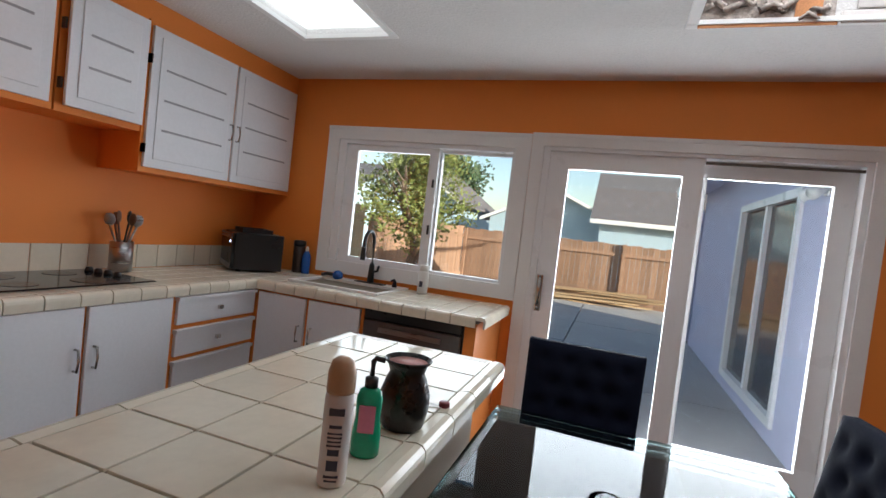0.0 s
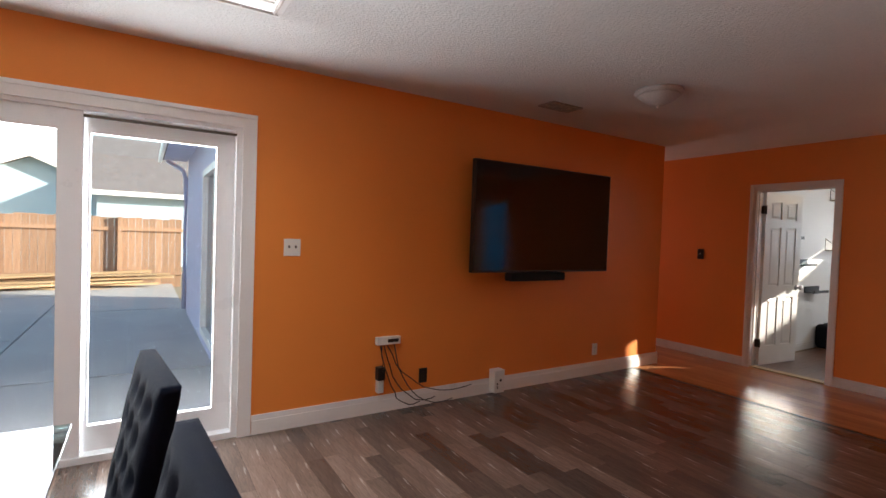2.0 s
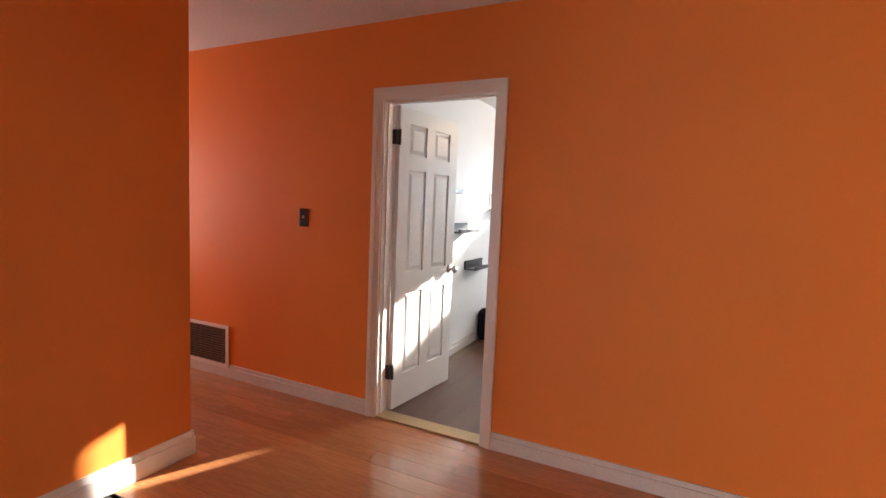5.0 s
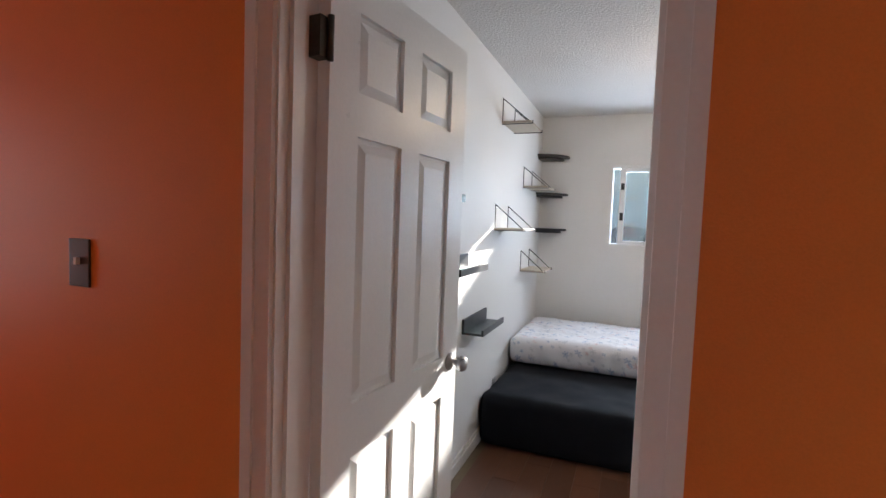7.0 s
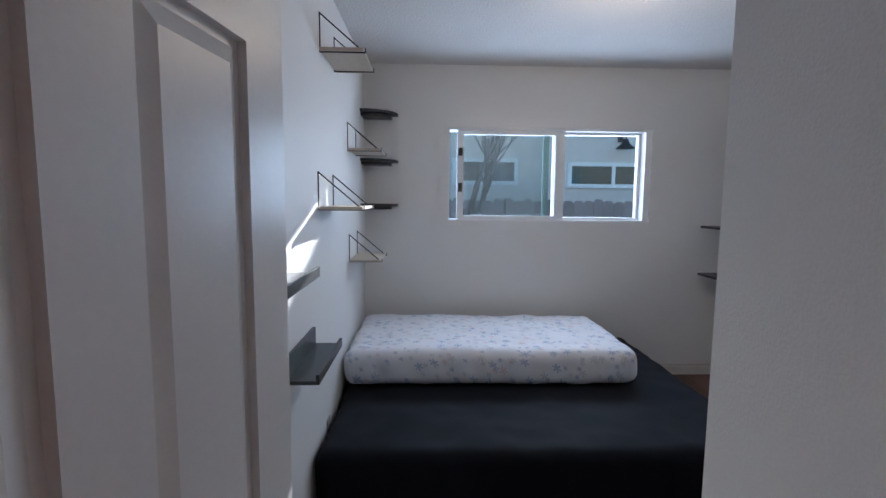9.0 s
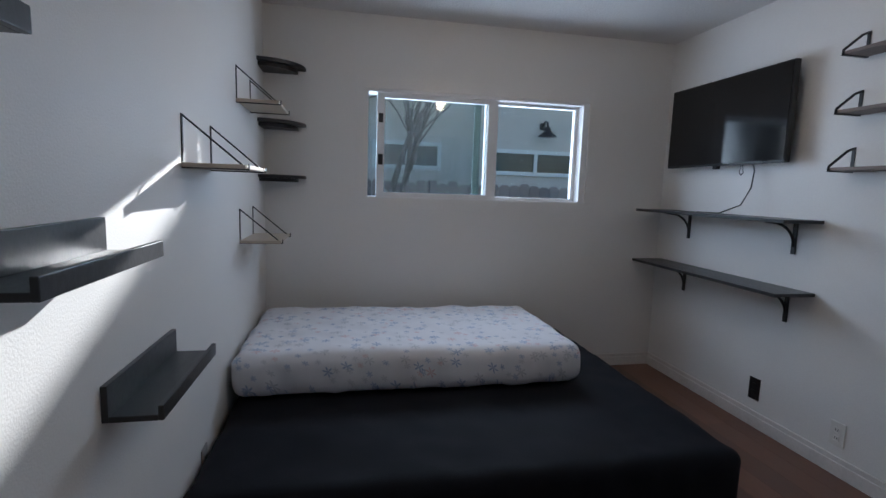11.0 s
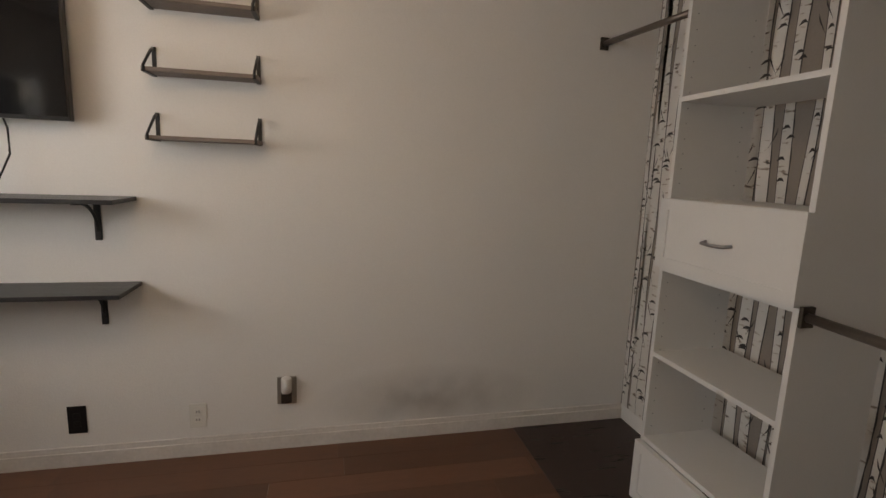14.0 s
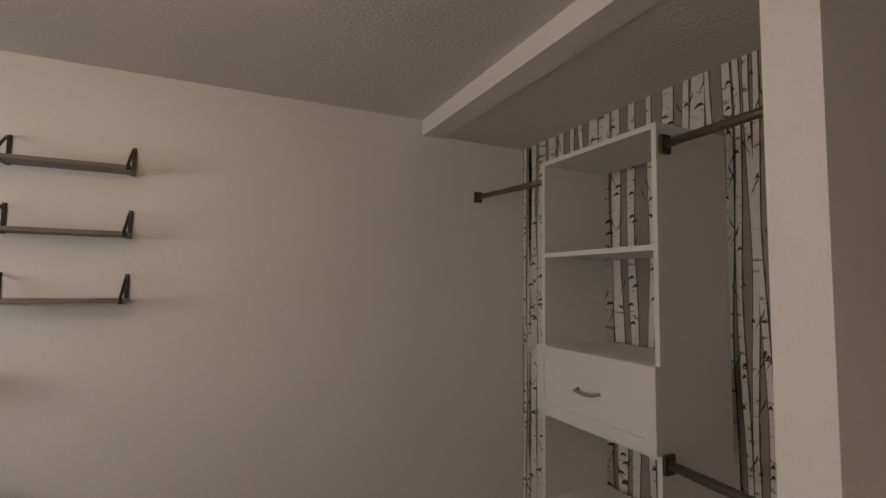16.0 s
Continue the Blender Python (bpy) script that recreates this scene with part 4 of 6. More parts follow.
can = thing("air_freshener", "white aerosol can with a tan cap and printed label", "spray can", at=(-0.325, 1.50, ZI + 0.002), rz=25)
part("can", lathe([(0.027, 0), (0.029, 0.004), (0.029, 0.175), (0.026, 0.185)], 24), LABEL, can)
part("cap", lathe([(0.0275, 0.184), (0.0285, 0.19), (0.028, 0.225), (0.022, 0.246), (0.010, 0.254)], 22), TAN_CAP, can)
for z, h_, w_ in ((0.145, 0.014, 0.030), (0.120, 0.006, 0.024), (0.108, 0.003, 0.028), (0.100, 0.003, 0.028), (0.092, 0.003, 0.026), (0.084, 0.003, 0.028), (0.066, 0.012, 0.022), (0.036, 0.020, 0.022), (0.022, 0.004, 0.028), (0.014, 0.003, 0.024)):
    part("label_bar", boxes((-w_ / 2, w_ / 2, -0.0296, -0.0255, z, z + h_)), INK, can)
soap = thing("hand_soap", "green liquid hand soap bottle with a grey pump", "soap bottle", at=(-0.325, 1.635, ZI + 0.002), rz=20)
sbm = lathe([(0.030, 0), (0.033, 0.006), (0.033, 0.05), (0.028, 0.09), (0.030, 0.13), (0.024, 0.15), (0.012, 0.158)], 22)
bmesh.ops.scale(sbm, vec=(1, 0.72, 1), verts=sbm.verts)
part("bottle", sbm, GREEN_SOAP, soap)
part("label", boxes((-0.018, 0.018, -0.0262, -0.020, 0.06, 0.12)), PINK_INK, soap)
part("collar", lathe([(0.015, 0.157), (0.015, 0.178), (0.006, 0.182)], 14), BLACK_PLASTIC, soap)
part("pump", tube([(0, 0, 0.175), (0, 0, 0.215), (0.005, 0, 0.222), (0.026, 0, 0.219)], 0.0065), BLACK_PLASTIC, soap)
wm = thing("wax_warmer", "black ceramic wax warmer with pink wax", "wax warmer", at=(-0.32, 1.83, ZI + 0.002))
part("body", lathe([(0.050, 0), (0.056, 0.006), (0.066, 0.05), (0.067, 0.085), (0.055, 0.125), (0.046, 0.145), (0.052, 0.165), (0.064, 0.178), (0.061, 0.181), (0.046, 0.165)], 30), CERAMIC, wm)
part("wax", lathe([(0.05, 0.163), (0.053, 0.171)], 24), WAX_PINK, wm)
pl = thing("bottle_cap", "small dark red cap lying on the island", "cap", at=(-0.27, 2.03, ZI + 0.002))
part("cap", lathe([(0.016, 0), (0.017, 0.003), (0.016, 0.014), (0.013, 0.016)], 16), mat("dark_red_plastic", (0.16, 0.02, 0.03), 0.3), pl)
paper = solid("paper_slip", boxes((-0.028, 0.028, -0.016, 0.016, 0, 0.001)), PLASTIC_W, "small white paper slip on the island", "paper")
paper.matrix_world = pose(-0.30, 2.02, ZI + 0.0025, 0, 0, 20)

# ---- dining ----
tb = thing("dining_table", "glass dining table with black base", "table")
part("tabletop", boxes((-0.20, 0.73, 1.0, 2.50, 0.738, 0.75), bevel=0.003), TINTED, tb, "thick green tinted glass top")
for x in (-0.10, 0.62):
    for y in (1.2, 2.28):
        part("leg", boxes((x - 0.03, x + 0.03, y - 0.03, y + 0.03, 0, 0.737), bevel=0.004), BLACK_PLASTIC, tb)
part("frame", boxes((-0.07, 0.59, 1.19, 1.21, 0.66, 0.70), (-0.07, 0.59, 2.27, 2.29, 0.66, 0.70)), BLACK_PLASTIC, tb)
chair = thing("dining_chair", "navy velvet dining chair with a tufted back", "chair", "chairs round the table", at=(0.085, 2.69, 0), rz=-1)


def tufted(w, h, t):
    """A padded back panel with buttons pulled in on its front."""
    bm = bmesh.new()
    nx, nz = 25, 31
    def depth(u, v):
        e = (1 - abs(2 * u - 1) ** 8) * (1 - abs(2 * v - 1) ** 10)
        d = 0.0
        for r in range(5):
            for c in range(4 if r % 2 == 0 else 3):
                bu = (0.14 + c * 0.24) if r % 2 == 0 else (0.26 + c * 0.24)
                bv = 0.14 + r * 0.18
                q = ((u - bu) * w) ** 2 + ((v - bv) * h) ** 2
                d = max(d, math.exp(-q / 0.0009))
        return e, d
    front = [[None] * nz for _ in range(nx)]
    back = [[None] * nz for _ in range(nx)]
    for i in range(nx):
        for j in range(nz):
            u, v = i / (nx - 1), j / (nz - 1)
            e, d = depth(u, v)
            lean = 0.10 * v
            wid = w * (0.94 + 0.06 * v)
            x, z = (u - 0.5) * wid, v * h
            front[i][j] = bm.verts.new((x, lean - t / 2 * (0.55 + 0.45 * e) + 0.022 * d, z))
            back[i][j] = bm.verts.new((x, lean + t / 2 * (0.55 + 0.45 * e) - 0.010 * d, z))
    for i in range(nx - 1):
        for j in range(nz - 1):
            bm.faces.new((front[i][j], front[i + 1][j], front[i + 1][j + 1], front[i][j + 1]))
            bm.faces.new((back[i][j + 1], back[i + 1][j + 1], back[i + 1][j], back[i][j]))
    for j in range(nz - 1):
        for i in (0, nx - 1):
            bm.faces.new((front[i][j], front[i][j + 1], back[i][j + 1], back[i][j]))
    for i in range(nx - 1):
        for j in (0, nz - 1):
            bm.faces.new((front[i][j], front[i + 1][j], back[i + 1][j], back[i][j]))
    bmesh.ops.recalc_face_normals(bm, faces=bm.faces)
    for f in bm.faces:
        f.smooth = True
    return bm


bk = tufted(0.50, 0.53, 0.085)
bk.transform(Matrix.Translation((0, 0.12, 0.42)))
part("backrest", bk, NAVY, chair, "tufted navy back with buttons")
part("seat", boxes((-0.235, 0.235, -0.33, 0.10, 0.38, 0.48), bevel=0.03), NAVY, chair)
for x in (-0.2, 0.2):
    for y in (-0.29, 0.09):
        part("leg", tube([(x, y, 0.38), (x * 1.04, y * 1.06, 0)], 0.02, 8, 0.65), BLACK_WOOD, chair)
copy_thing(chair, pose(0.74, 2.30, 0, 0, 0, -84))
copy_thing(chair, pose(0.80, 1.55, 0, 0, 0, -86))
cj = thing("candle_jar", "lit candle in a glass jar with purple wax", "candle", at=(0.205, 1.79, 0.752))
gj = part("jar", lathe([(0.040, 0), (0.045, 0.004), (0.045, 0.065), (0.040, 0.075), (0.042, 0.09), (0.039, 0.09), (0.037, 0.075), (0.041, 0.065), (0.041, 0.006)], 26), glass("jar_glass", (0.92, 0.94, 0.94), 0.0, 1.15), cj)
gj.visible_shadow = False
part("wax", lathe([(0.036, 0.007), (0.040, 0.012), (0.040, 0.036), (0.010, 0.034)], 24), WAX_PURPLE, cj)
part("flame", lathe([(0.001, 0.040), (0.005, 0.046), (0.004, 0.056), (0.001, 0.066)], 10), FLAME, cj)

# ---- living room wall ----
def plate(name, label, cat, p, face, w, h, material, kind="switch", toggles=1, tm=None):
    """A wall plate with toggles or sockets; face: the way it looks."""
    e = thing(name, label, cat, at=p, rz={"-y": 0, "+y": 180, "-x": -90, "+x": 90}[face])
    part("plate", boxes((-w / 2, w / 2, -0.006, 0, -h / 2, h / 2), bevel=0.003), material, e)
    for i in range(toggles):
        x = (i - (toggles - 1) / 2) * 0.045
        if kind == "switch":
            part("toggle", boxes((x - 0.005, x + 0.005, -0.016, -0.006, -0.004, 0.014)), tm or PLASTIC_W, e)
        else:
            for z in (-0.02, 0.02):
                part("socket", boxes((x - 0.014, x + 0.014, -0.0085, -0.006, z - 0.013, z + 0.013), bevel=0.003), tm or material, e)
                part("slot", boxes((x - 0.007, x - 0.004, -0.0092, -0.0085, z - 0.004, z + 0.006), (x + 0.004, x + 0.007, -0.0092, -0.0085, z - 0.004, z + 0.006)), BLACK_PLASTIC, e)
    return e


plate("light_switch", "white double light switch on the orange wall", "switch", (1.794, Yw, 1.267), "-y", 0.115, 0.12, PLASTIC_W, toggles=2, tm=BRONZE)
plate("wall_outlet", "black power outlet low on the orange wall", "outlet", (2.875, Yw, 0.24), "-y", 0.075, 0.12, BLACK_PLASTIC, "socket")
plate("wall_outlet", "cream power outlet with a plug near the corner", "outlet", (4.927, Yw, 0.26), "-y", 0.075, 0.12, PLASTIC_W, "socket")
plate("light_switch", "black light switch beside the bedroom door", "switch", (Xd, 4.039, 1.268), "-x", 0.08, 0.125, BLACK_PLASTIC)
plate("wall_outlet", "white outlet low on the orange wall", "outlet", (4.685, -0.155, 0.31), "+y", 0.075, 0.12, PLASTIC_W, "socket")
wb = thing("wall_box", "white plug-in box standing at the baseboard", "plug box", at=(3.60, Yw - 0.016, 0.0))
part("body", boxes((-0.055, 0.055, -0.085, 0, 0.02, 0.22), bevel=0.006), PLASTIC_W, wb)
part("slot", boxes((-0.03, -0.018, -0.087, -0.084, 0.06, 0.08), (-0.03, -0.018, -0.087, -0.084, 0.09, 0.11), (0.0, 0.02, -0.087, -0.084, 0.12, 0.14)), BLACK_PLASTIC, wb)
pb = thing("power_strip", "white power strip hung on the wall with black leads", "power strip", at=(2.54, Yw, 0.56))
part("body", boxes((-0.10, 0.10, -0.045, 0, -0.03, 0.03), bevel=0.005), PLASTIC_W, pb)
part("socket", boxes((-0.01, 0.08, -0.047, -0.045, -0.012, 0.014)), BLACK_PLASTIC, pb)
part("adapter", boxes((-0.09, -0.03, -0.06, 0, -0.30, -0.20), bevel=0.006), BLACK_PLASTIC, pb, "black power adapter")
part("plug", boxes((-0.085, -0.035, -0.05, 0, -0.40, -0.30), bevel=0.006), PLASTIC_W, pb)
rc = random.Random(5)
for i, (xa, xb, zz) in enumerate(((-0.07, 0.30, -0.52), (-0.03, 0.45, -0.50), (0.0, 0.80, -0.45), (0.04, 0.62, -0.54), (-0.06, -0.06, -0.25))):
    pts = []
    for j in range(13):
        s = j / 12
        sag = -math.sin(math.pi * s) * (0.10 if i < 4 else 0.0)
        pts.append((xa + (xb - xa) * s ** 1.4 + rc.uniform(-0.012, 0.012), -0.03 - 0.05 * math.sin(math.pi * s), -0.03 + (zz + 0.03) * (1 - (1 - s) ** 2.2) + sag * 0.3))
    part("lead", tube(pts, 0.0042, 6), BLACK_PLASTIC, pb)
tv = thing("television", "large black television mounted on the orange wall", "television")
part("bracket", boxes((3.8, 4.2, 3.83, Yw, 1.35, 1.75)), BLACK, tv)
part("housing", boxes((3.175, 4.80, 3.782, 3.83, 1.092, 2.02), bevel=0.006), BLACK_PLASTIC, tv)
part("screen", boxes((3.187, 4.788, 3.7785, 3.782, 1.109, 2.008)), SCREEN, tv)
sbar = thing("sound_bar", "black sound bar fixed below the television", "speaker")
part("body", boxes((3.60, 4.24, 3.79, 3.89, 1.012, 1.085), bevel=0.012), mat("black_speaker_cloth", (0.01, 0.01, 0.011), 0.9, bump=0.3, grain=400), sbar)
part("mount", boxes((3.86, 3.98, 3.89, Yw, 1.03, 1.08)), BLACK, sbar)


def ceiling_lamp(name, label, x, y, z, bowl, lit=False):
    e = thing(name, label, "ceiling lamp", at=(x, y, z))
    part("rim", lathe([(0.165, 0), (0.17, -0.012), (0.16, -0.03), (0.14, -0.034)][::-1], 30), STEEL if lit else FROST, e)
    part("shade", lathe([(0.012, -0.105), (0.05, -0.10), (0.10, -0.078), (0.14, -0.045), (0.15, -0.028)], 30), bowl, e)
    part("finial", lathe([(0.003, -0.13), (0.010, -0.122), (0.012, -0.11), (0.016, -0.103)], 14), STEEL if lit else FROST, e)
    return e


ceiling_lamp("ceiling_lamp", "unlit frosted bowl ceiling lamp with finial", 4.08, 2.80, Hc, FROST)
ceiling_lamp("ceiling_lamp", "lit frosted glass bowl ceiling lamp", 9.19, 2.12, Hb, LAMP_GLASS, True)
lamp = new("lamp_bulb", bpy.data.lights.new("lamp_bulb", "POINT"))
lamp.data.energy, lamp.data.color, lamp.data.shadow_soft_size = 3.8, (1.0, 0.72, 0.46), 0.05
lamp.location = (9.19, 2.12, Hb - 0.26)
cv = thing("ceiling_vent", "grey painted ceiling vent near the wall", "vent", at=(3.84, 3.54, Hc))
part("frame", boxes((-0.17, 0.17, -0.09, -0.07, -0.01, 0), (-0.17, 0.17, 0.07, 0.09, -0.01, 0), (-0.17, -0.15, -0.07, 0.07, -0.01, 0), (0.15, 0.17, -0.07, 0.07, -0.01, 0)), SHAFT_OLD, cv)
for i in range(7):
    part("slat", boxes((-0.15, 0.15, -0.065 + i * 0.02, -0.052 + i * 0.02, -0.008, -0.002)), SHAFT_OLD, cv)
sm = thing("smoke_alarm", "white round smoke alarm on the ceiling", "smoke alarm", at=(6.28, 0.09, Hc))
part("body", lathe([(0.03, -0.032), (0.055, -0.028), (0.062, -0.008), (0.062, 0)], 24), PLASTIC_W, sm)
jb = thing("junction_box", "open dark electrical box high on the orange wall", "electrical box", at=(5.20, -0.155, 2.12))
part("box", lathe([(0.05, 0), (0.05, 0.006), (0.042, 0.006)], 20), BRONZE, jb).matrix_basis = pose(0, 0, 0, -90, 0, 0)
part("wire", tube([(0, 0.006, 0), (0.02, 0.03, -0.02), (-0.02, 0.035, -0.03), (0.01, 0.03, 0.02)], 0.004), BLACK_PLASTIC, jb)
gr = thing("return_air_grille", "dark slatted return air grille with pale frame on orange wall", "vent", at=(Xd, 5.015, 0.235))
part("backing", boxes((-0.004, 0, -0.22, 0.22, -0.14, 0.14)), BLACK_PLASTIC, gr)
part("frame", boxes((-0.014, -0.004, -0.25, 0.25, 0.14, 0.165), (-0.014, -0.004, -0.25, 0.25, -0.165, -0.14), (-0.014, -0.004, -0.25, -0.22, -0.14, 0.14), (-0.014, -0.004, 0.22, 0.25, -0.14, 0.14)), WHITE, gr)
GRILLE = mat("dusty_dark_grille", (0.16, 0.11, 0.08), 0.6, vary=0.2)
sl = mesh_of("slat", boxes((-0.011, -0.004, -0.22, 0.22, -0.003, 0.003)), GRILLE)
for i in range(14):
    ob = new("slat", sl)
    ob.parent = gr
    ob.matrix_basis = pose(0, 0, -0.13 + i * 0.02)
for i in range(7):
    part("divider", boxes((-0.0125, -0.011, -0.19 + i * 0.063, -0.184 + i * 0.063, -0.14, 0.14)), GRILLE, gr)


# ---- bedroom ----
def flake_sheet():
    """White cotton printed with small blue, pink and grey snowflakes."""
    m, t, b = nodes_of("snowflake_sheet")
    n, k = t.nodes, t.links
    tc = n.new("ShaderNodeTexCoord")
    sep = n.new("ShaderNodeSeparateXYZ")
    k.new(tc.outputs["Object"], sep.inputs[0])

    def math_node(op, a, b_=None):
        q = n.new("ShaderNodeMath")
        q.operation = op
        for i, v in enumerate((a, b_)):
            if v is None:
                continue
            if isinstance(v, (int, float)):
                q.inputs[i].default_value = v
            else:
                k.new(v, q.inputs[i])
        return q.outputs[0]
    x = math_node("ADD", sep.outputs[0], math_node("MULTIPLY", sep.outputs[2], 1.0))
    comb = n.new("ShaderNodeCombineXYZ")
    k.new(x, comb.inputs[0])
    k.new(math_node("SUBTRACT", sep.outputs[1], math_node("MULTIPLY", sep.outputs[2], 0.35)), comb.inputs[1])
    colour = None
    for scale, size, seed in ((11.0, 0.30, 0.0), (17.0, 0.28, 3.7)):
        sc = n.new("ShaderNodeVectorMath")
        sc.operation = "SCALE"
        sc.inputs["Scale"].default_value = scale
        off = n.new("ShaderNodeVectorMath")
        off.operation = "ADD"
        off.inputs[1].default_value = (seed, seed, 0)
        k.new(comb.outputs[0], sc.inputs[0])
        k.new(sc.outputs[0], off.inputs[0])
        vo = n.new("ShaderNodeTexVoronoi")
        vo.voronoi_dimensions, vo.inputs["Scale"].default_value = "2D", 1.0
        k.new(off.outputs[0], vo.inputs["Vector"])
        d = n.new("ShaderNodeVectorMath")
        d.operation = "SUBTRACT"
        k.new(off.outputs[0], d.inputs[0])
        k.new(vo.outputs["Position"], d.inputs[1])
        s2 = n.new("ShaderNodeSeparateXYZ")
        k.new(d.outputs[0], s2.inputs[0])
        ang = math_node("ARCTAN2", s2.outputs[1], s2.outputs[0])
        arms = math_node("ABSOLUTE", math_node("COSINE", math_node("MULTIPLY", ang, 3.0)))
        rad = math_node("MULTIPLY", math_node("POWER", arms, 2.0), size)
        inside = math_node("LESS_THAN", vo.outputs["Distance"], rad)
        cr = n.new("ShaderNodeSeparateColor")
        k.new(vo.outputs["Color"], cr.inputs[0])
        some = math_node("MULTIPLY", inside, math_node("GREATER_THAN", cr.outputs[1], 0.35))
        ramp = n.new("ShaderNodeValToRGB")
        ramp.color_ramp.interpolation = "CONSTANT"
        e = ramp.color_ramp.elements
        e[0].color, e[0].position = (0.34, 0.42, 0.58, 1), 0
        e[1].color, e[1].position = (0.55, 0.56, 0.61, 1), 0.42
        q = e.new(0.82)
        q.color = (0.66, 0.50, 0.53, 1)
        k.new(cr.outputs[0], ramp.inputs[0])
        mx = n.new("ShaderNodeMix")
        mx.data_type = "RGBA"
        k.new(some, mx.inputs[0])
        if colour is None:
            mx.inputs[6].default_value = (0.76, 0.76, 0.80, 1)
        else:
            k.new(colour, mx.inputs[6])
        k.new(ramp.outputs[0], mx.inputs[7])
        colour = mx.outputs[2]
    k.new(colour, b.inputs["Base Color"])
    b.inputs["Roughness"].default_value = 0.8
    fine = n.new("ShaderNodeTexNoise")
    fine.inputs["Scale"].default_value = 320
    bp = n.new("ShaderNodeBump")
    bp.inputs["Strength"].default_value, bp.inputs["Distance"].default_value = 0.15, 0.003
    k.new(fine.outputs[0], bp.inputs["Height"])
    k.new(bp.outputs[0], b.inputs["Normal"])
    return m


def mattress(x0, x1, y0, y1, z0, z1, wrinkle, seed, round_=0.09, droop=0.0):
    """A soft block with rounded edges and sheet folds, denser towards its rim."""
    bm = bmesh.new()
    r = bmesh.ops.create_cube(bm, size=1)
    bmesh.ops.scale(bm, vec=(x1 - x0, y1 - y0, z1 - z0), verts=r["verts"])
    bmesh.ops.translate(bm, vec=((x0 + x1) / 2, (y0 + y1) / 2, (z0 + z1) / 2), verts=r["verts"])
    bmesh.ops.bevel(bm, geom=list(bm.edges), offset=round_, segments=5, affect="EDGES", profile=0.6)
    long_ = [e for e in bm.edges if e.calc_length() > 0.2]
    bmesh.ops.subdivide_edges(bm, edges=long_, cuts=40, use_grid_fill=True)
    bm.normal_update()
    for v in bm.verts:
        if v.co.z < z0 + 0.01:
            continue
        p = v.co
        side = 1 - abs(v.normal.z)
        q = noise.noise(Vector((p.x * 3.1 + seed, p.y * 7.0, p.z * 2.0))) * 0.6 + noise.noise(Vector((p.x * 9 + p.y * 5, p.y * 13 - p.x * 4 + seed, p.z * 4))) * 0.5
        fold = math.sin((p.x * 0.8 + p.y * 1.2) * 30 + 5 * noise.noise(p * 2.3 + Vector((seed, 0, 0)))) * side * 0.5
        v.co += v.normal * wrinkle * (q + fold)
        if droop and v.normal.z > 0.3:
            v.co.z -= droop * (0.5 + 0.5 * noise.noise(p * 1.4))
    for f in bm.faces:
        f.smooth = True
    return bm


solid("mattress", mattress(8.93, 10.72, 1.50, 3.55, 0.0, 0.335, 0.017, 2.0, 0.07), BLACK_SHEET, "low bed covered by a wrinkled black sheet", "bed")
solid("mattress", mattress(9.64, 10.58, 1.84, 3.55, 0.34, 0.56, 0.017, 7.0, 0.085, 0.02), flake_sheet(), "single mattress in a white snowflake sheet on the bed", "mattress")


def wedge_ledge(x0, x1, z, label):
    """A black picture ledge on the wall y = Yl: tall back, floor, low lip."""
    e = thing("picture_ledge", label, "shelf", "black picture ledges", at=((x0 + x1) / 2, Yl, z))
    w = (x1 - x0) / 2
    part("back", boxes((-w, w, -0.014, 0, 0, 0.085), bevel=0.002), BLACK_WOOD, e)
    part("shelf", boxes((-w, w, -0.115, -0.014, 0, 0.014), bevel=0.002), BLACK_WOOD, e)
    part("lip", boxes((-w, w, -0.127, -0.115, 0, 0.036), bevel=0.002), BLACK_WOOD, e)


wedge_ledge(8.16, 8.607, 1.15, "black wooden picture ledge on the white wall")
wedge_ledge(8.57, 9.014, 0.78, "black wooden picture ledge above the bed")
wedge_ledge(7.74, 8.183, 1.50, "black wooden picture ledge high on the wall")


def wire_shelf(x0, z, label):
    """A pale board on two thin black triangle brackets on the wall y = Yl."""
    e = thing("bracket_shelf", label, "shelf", "pale shelves on wire brackets", at=(x0, Yl, z))
    part("board", boxes((0.0, 0.40, -0.20, -0.004, -0.006, 0.008), bevel=0.002), PALE_WOOD, e)
    for x in (0.02, 0.36):
        b_ = part("bracket", boxes((x, x + 0.012, -0.205, -0.0, -0.010, -0.006), (x, x + 0.012, -0.004, 0, -0.010, 0.165)), BLACK, e)
        part("brace", tube([(x + 0.006, -0.004, 0.16), (x + 0.006, -0.20, -0.006)], 0.0035, 6), BLACK, b_)
        part("hook", boxes((x, x + 0.012, -0.208, -0.204, -0.010, 0.012)), BLACK, b_)


wire_shelf(9.14, 1.37, "pale board shelf on thin black brackets")
wire_shelf(9.22, 2.08, "pale board shelf on thin black brackets near the ceiling")
wire_shelf(9.95, 1.71, "pale board shelf on thin black brackets in the corner")
wire_shelf(9.975, 1.025, "low pale board shelf on thin black brackets")
arc_ = [(Xb - 0.002, Yl - 0.002)] + [(Xb - 0.002 - 0.24 * math.sin(a), Yl - 0.002 - 0.26 * math.cos(a)) for a in np.linspace(0, math.pi / 2, 14)]
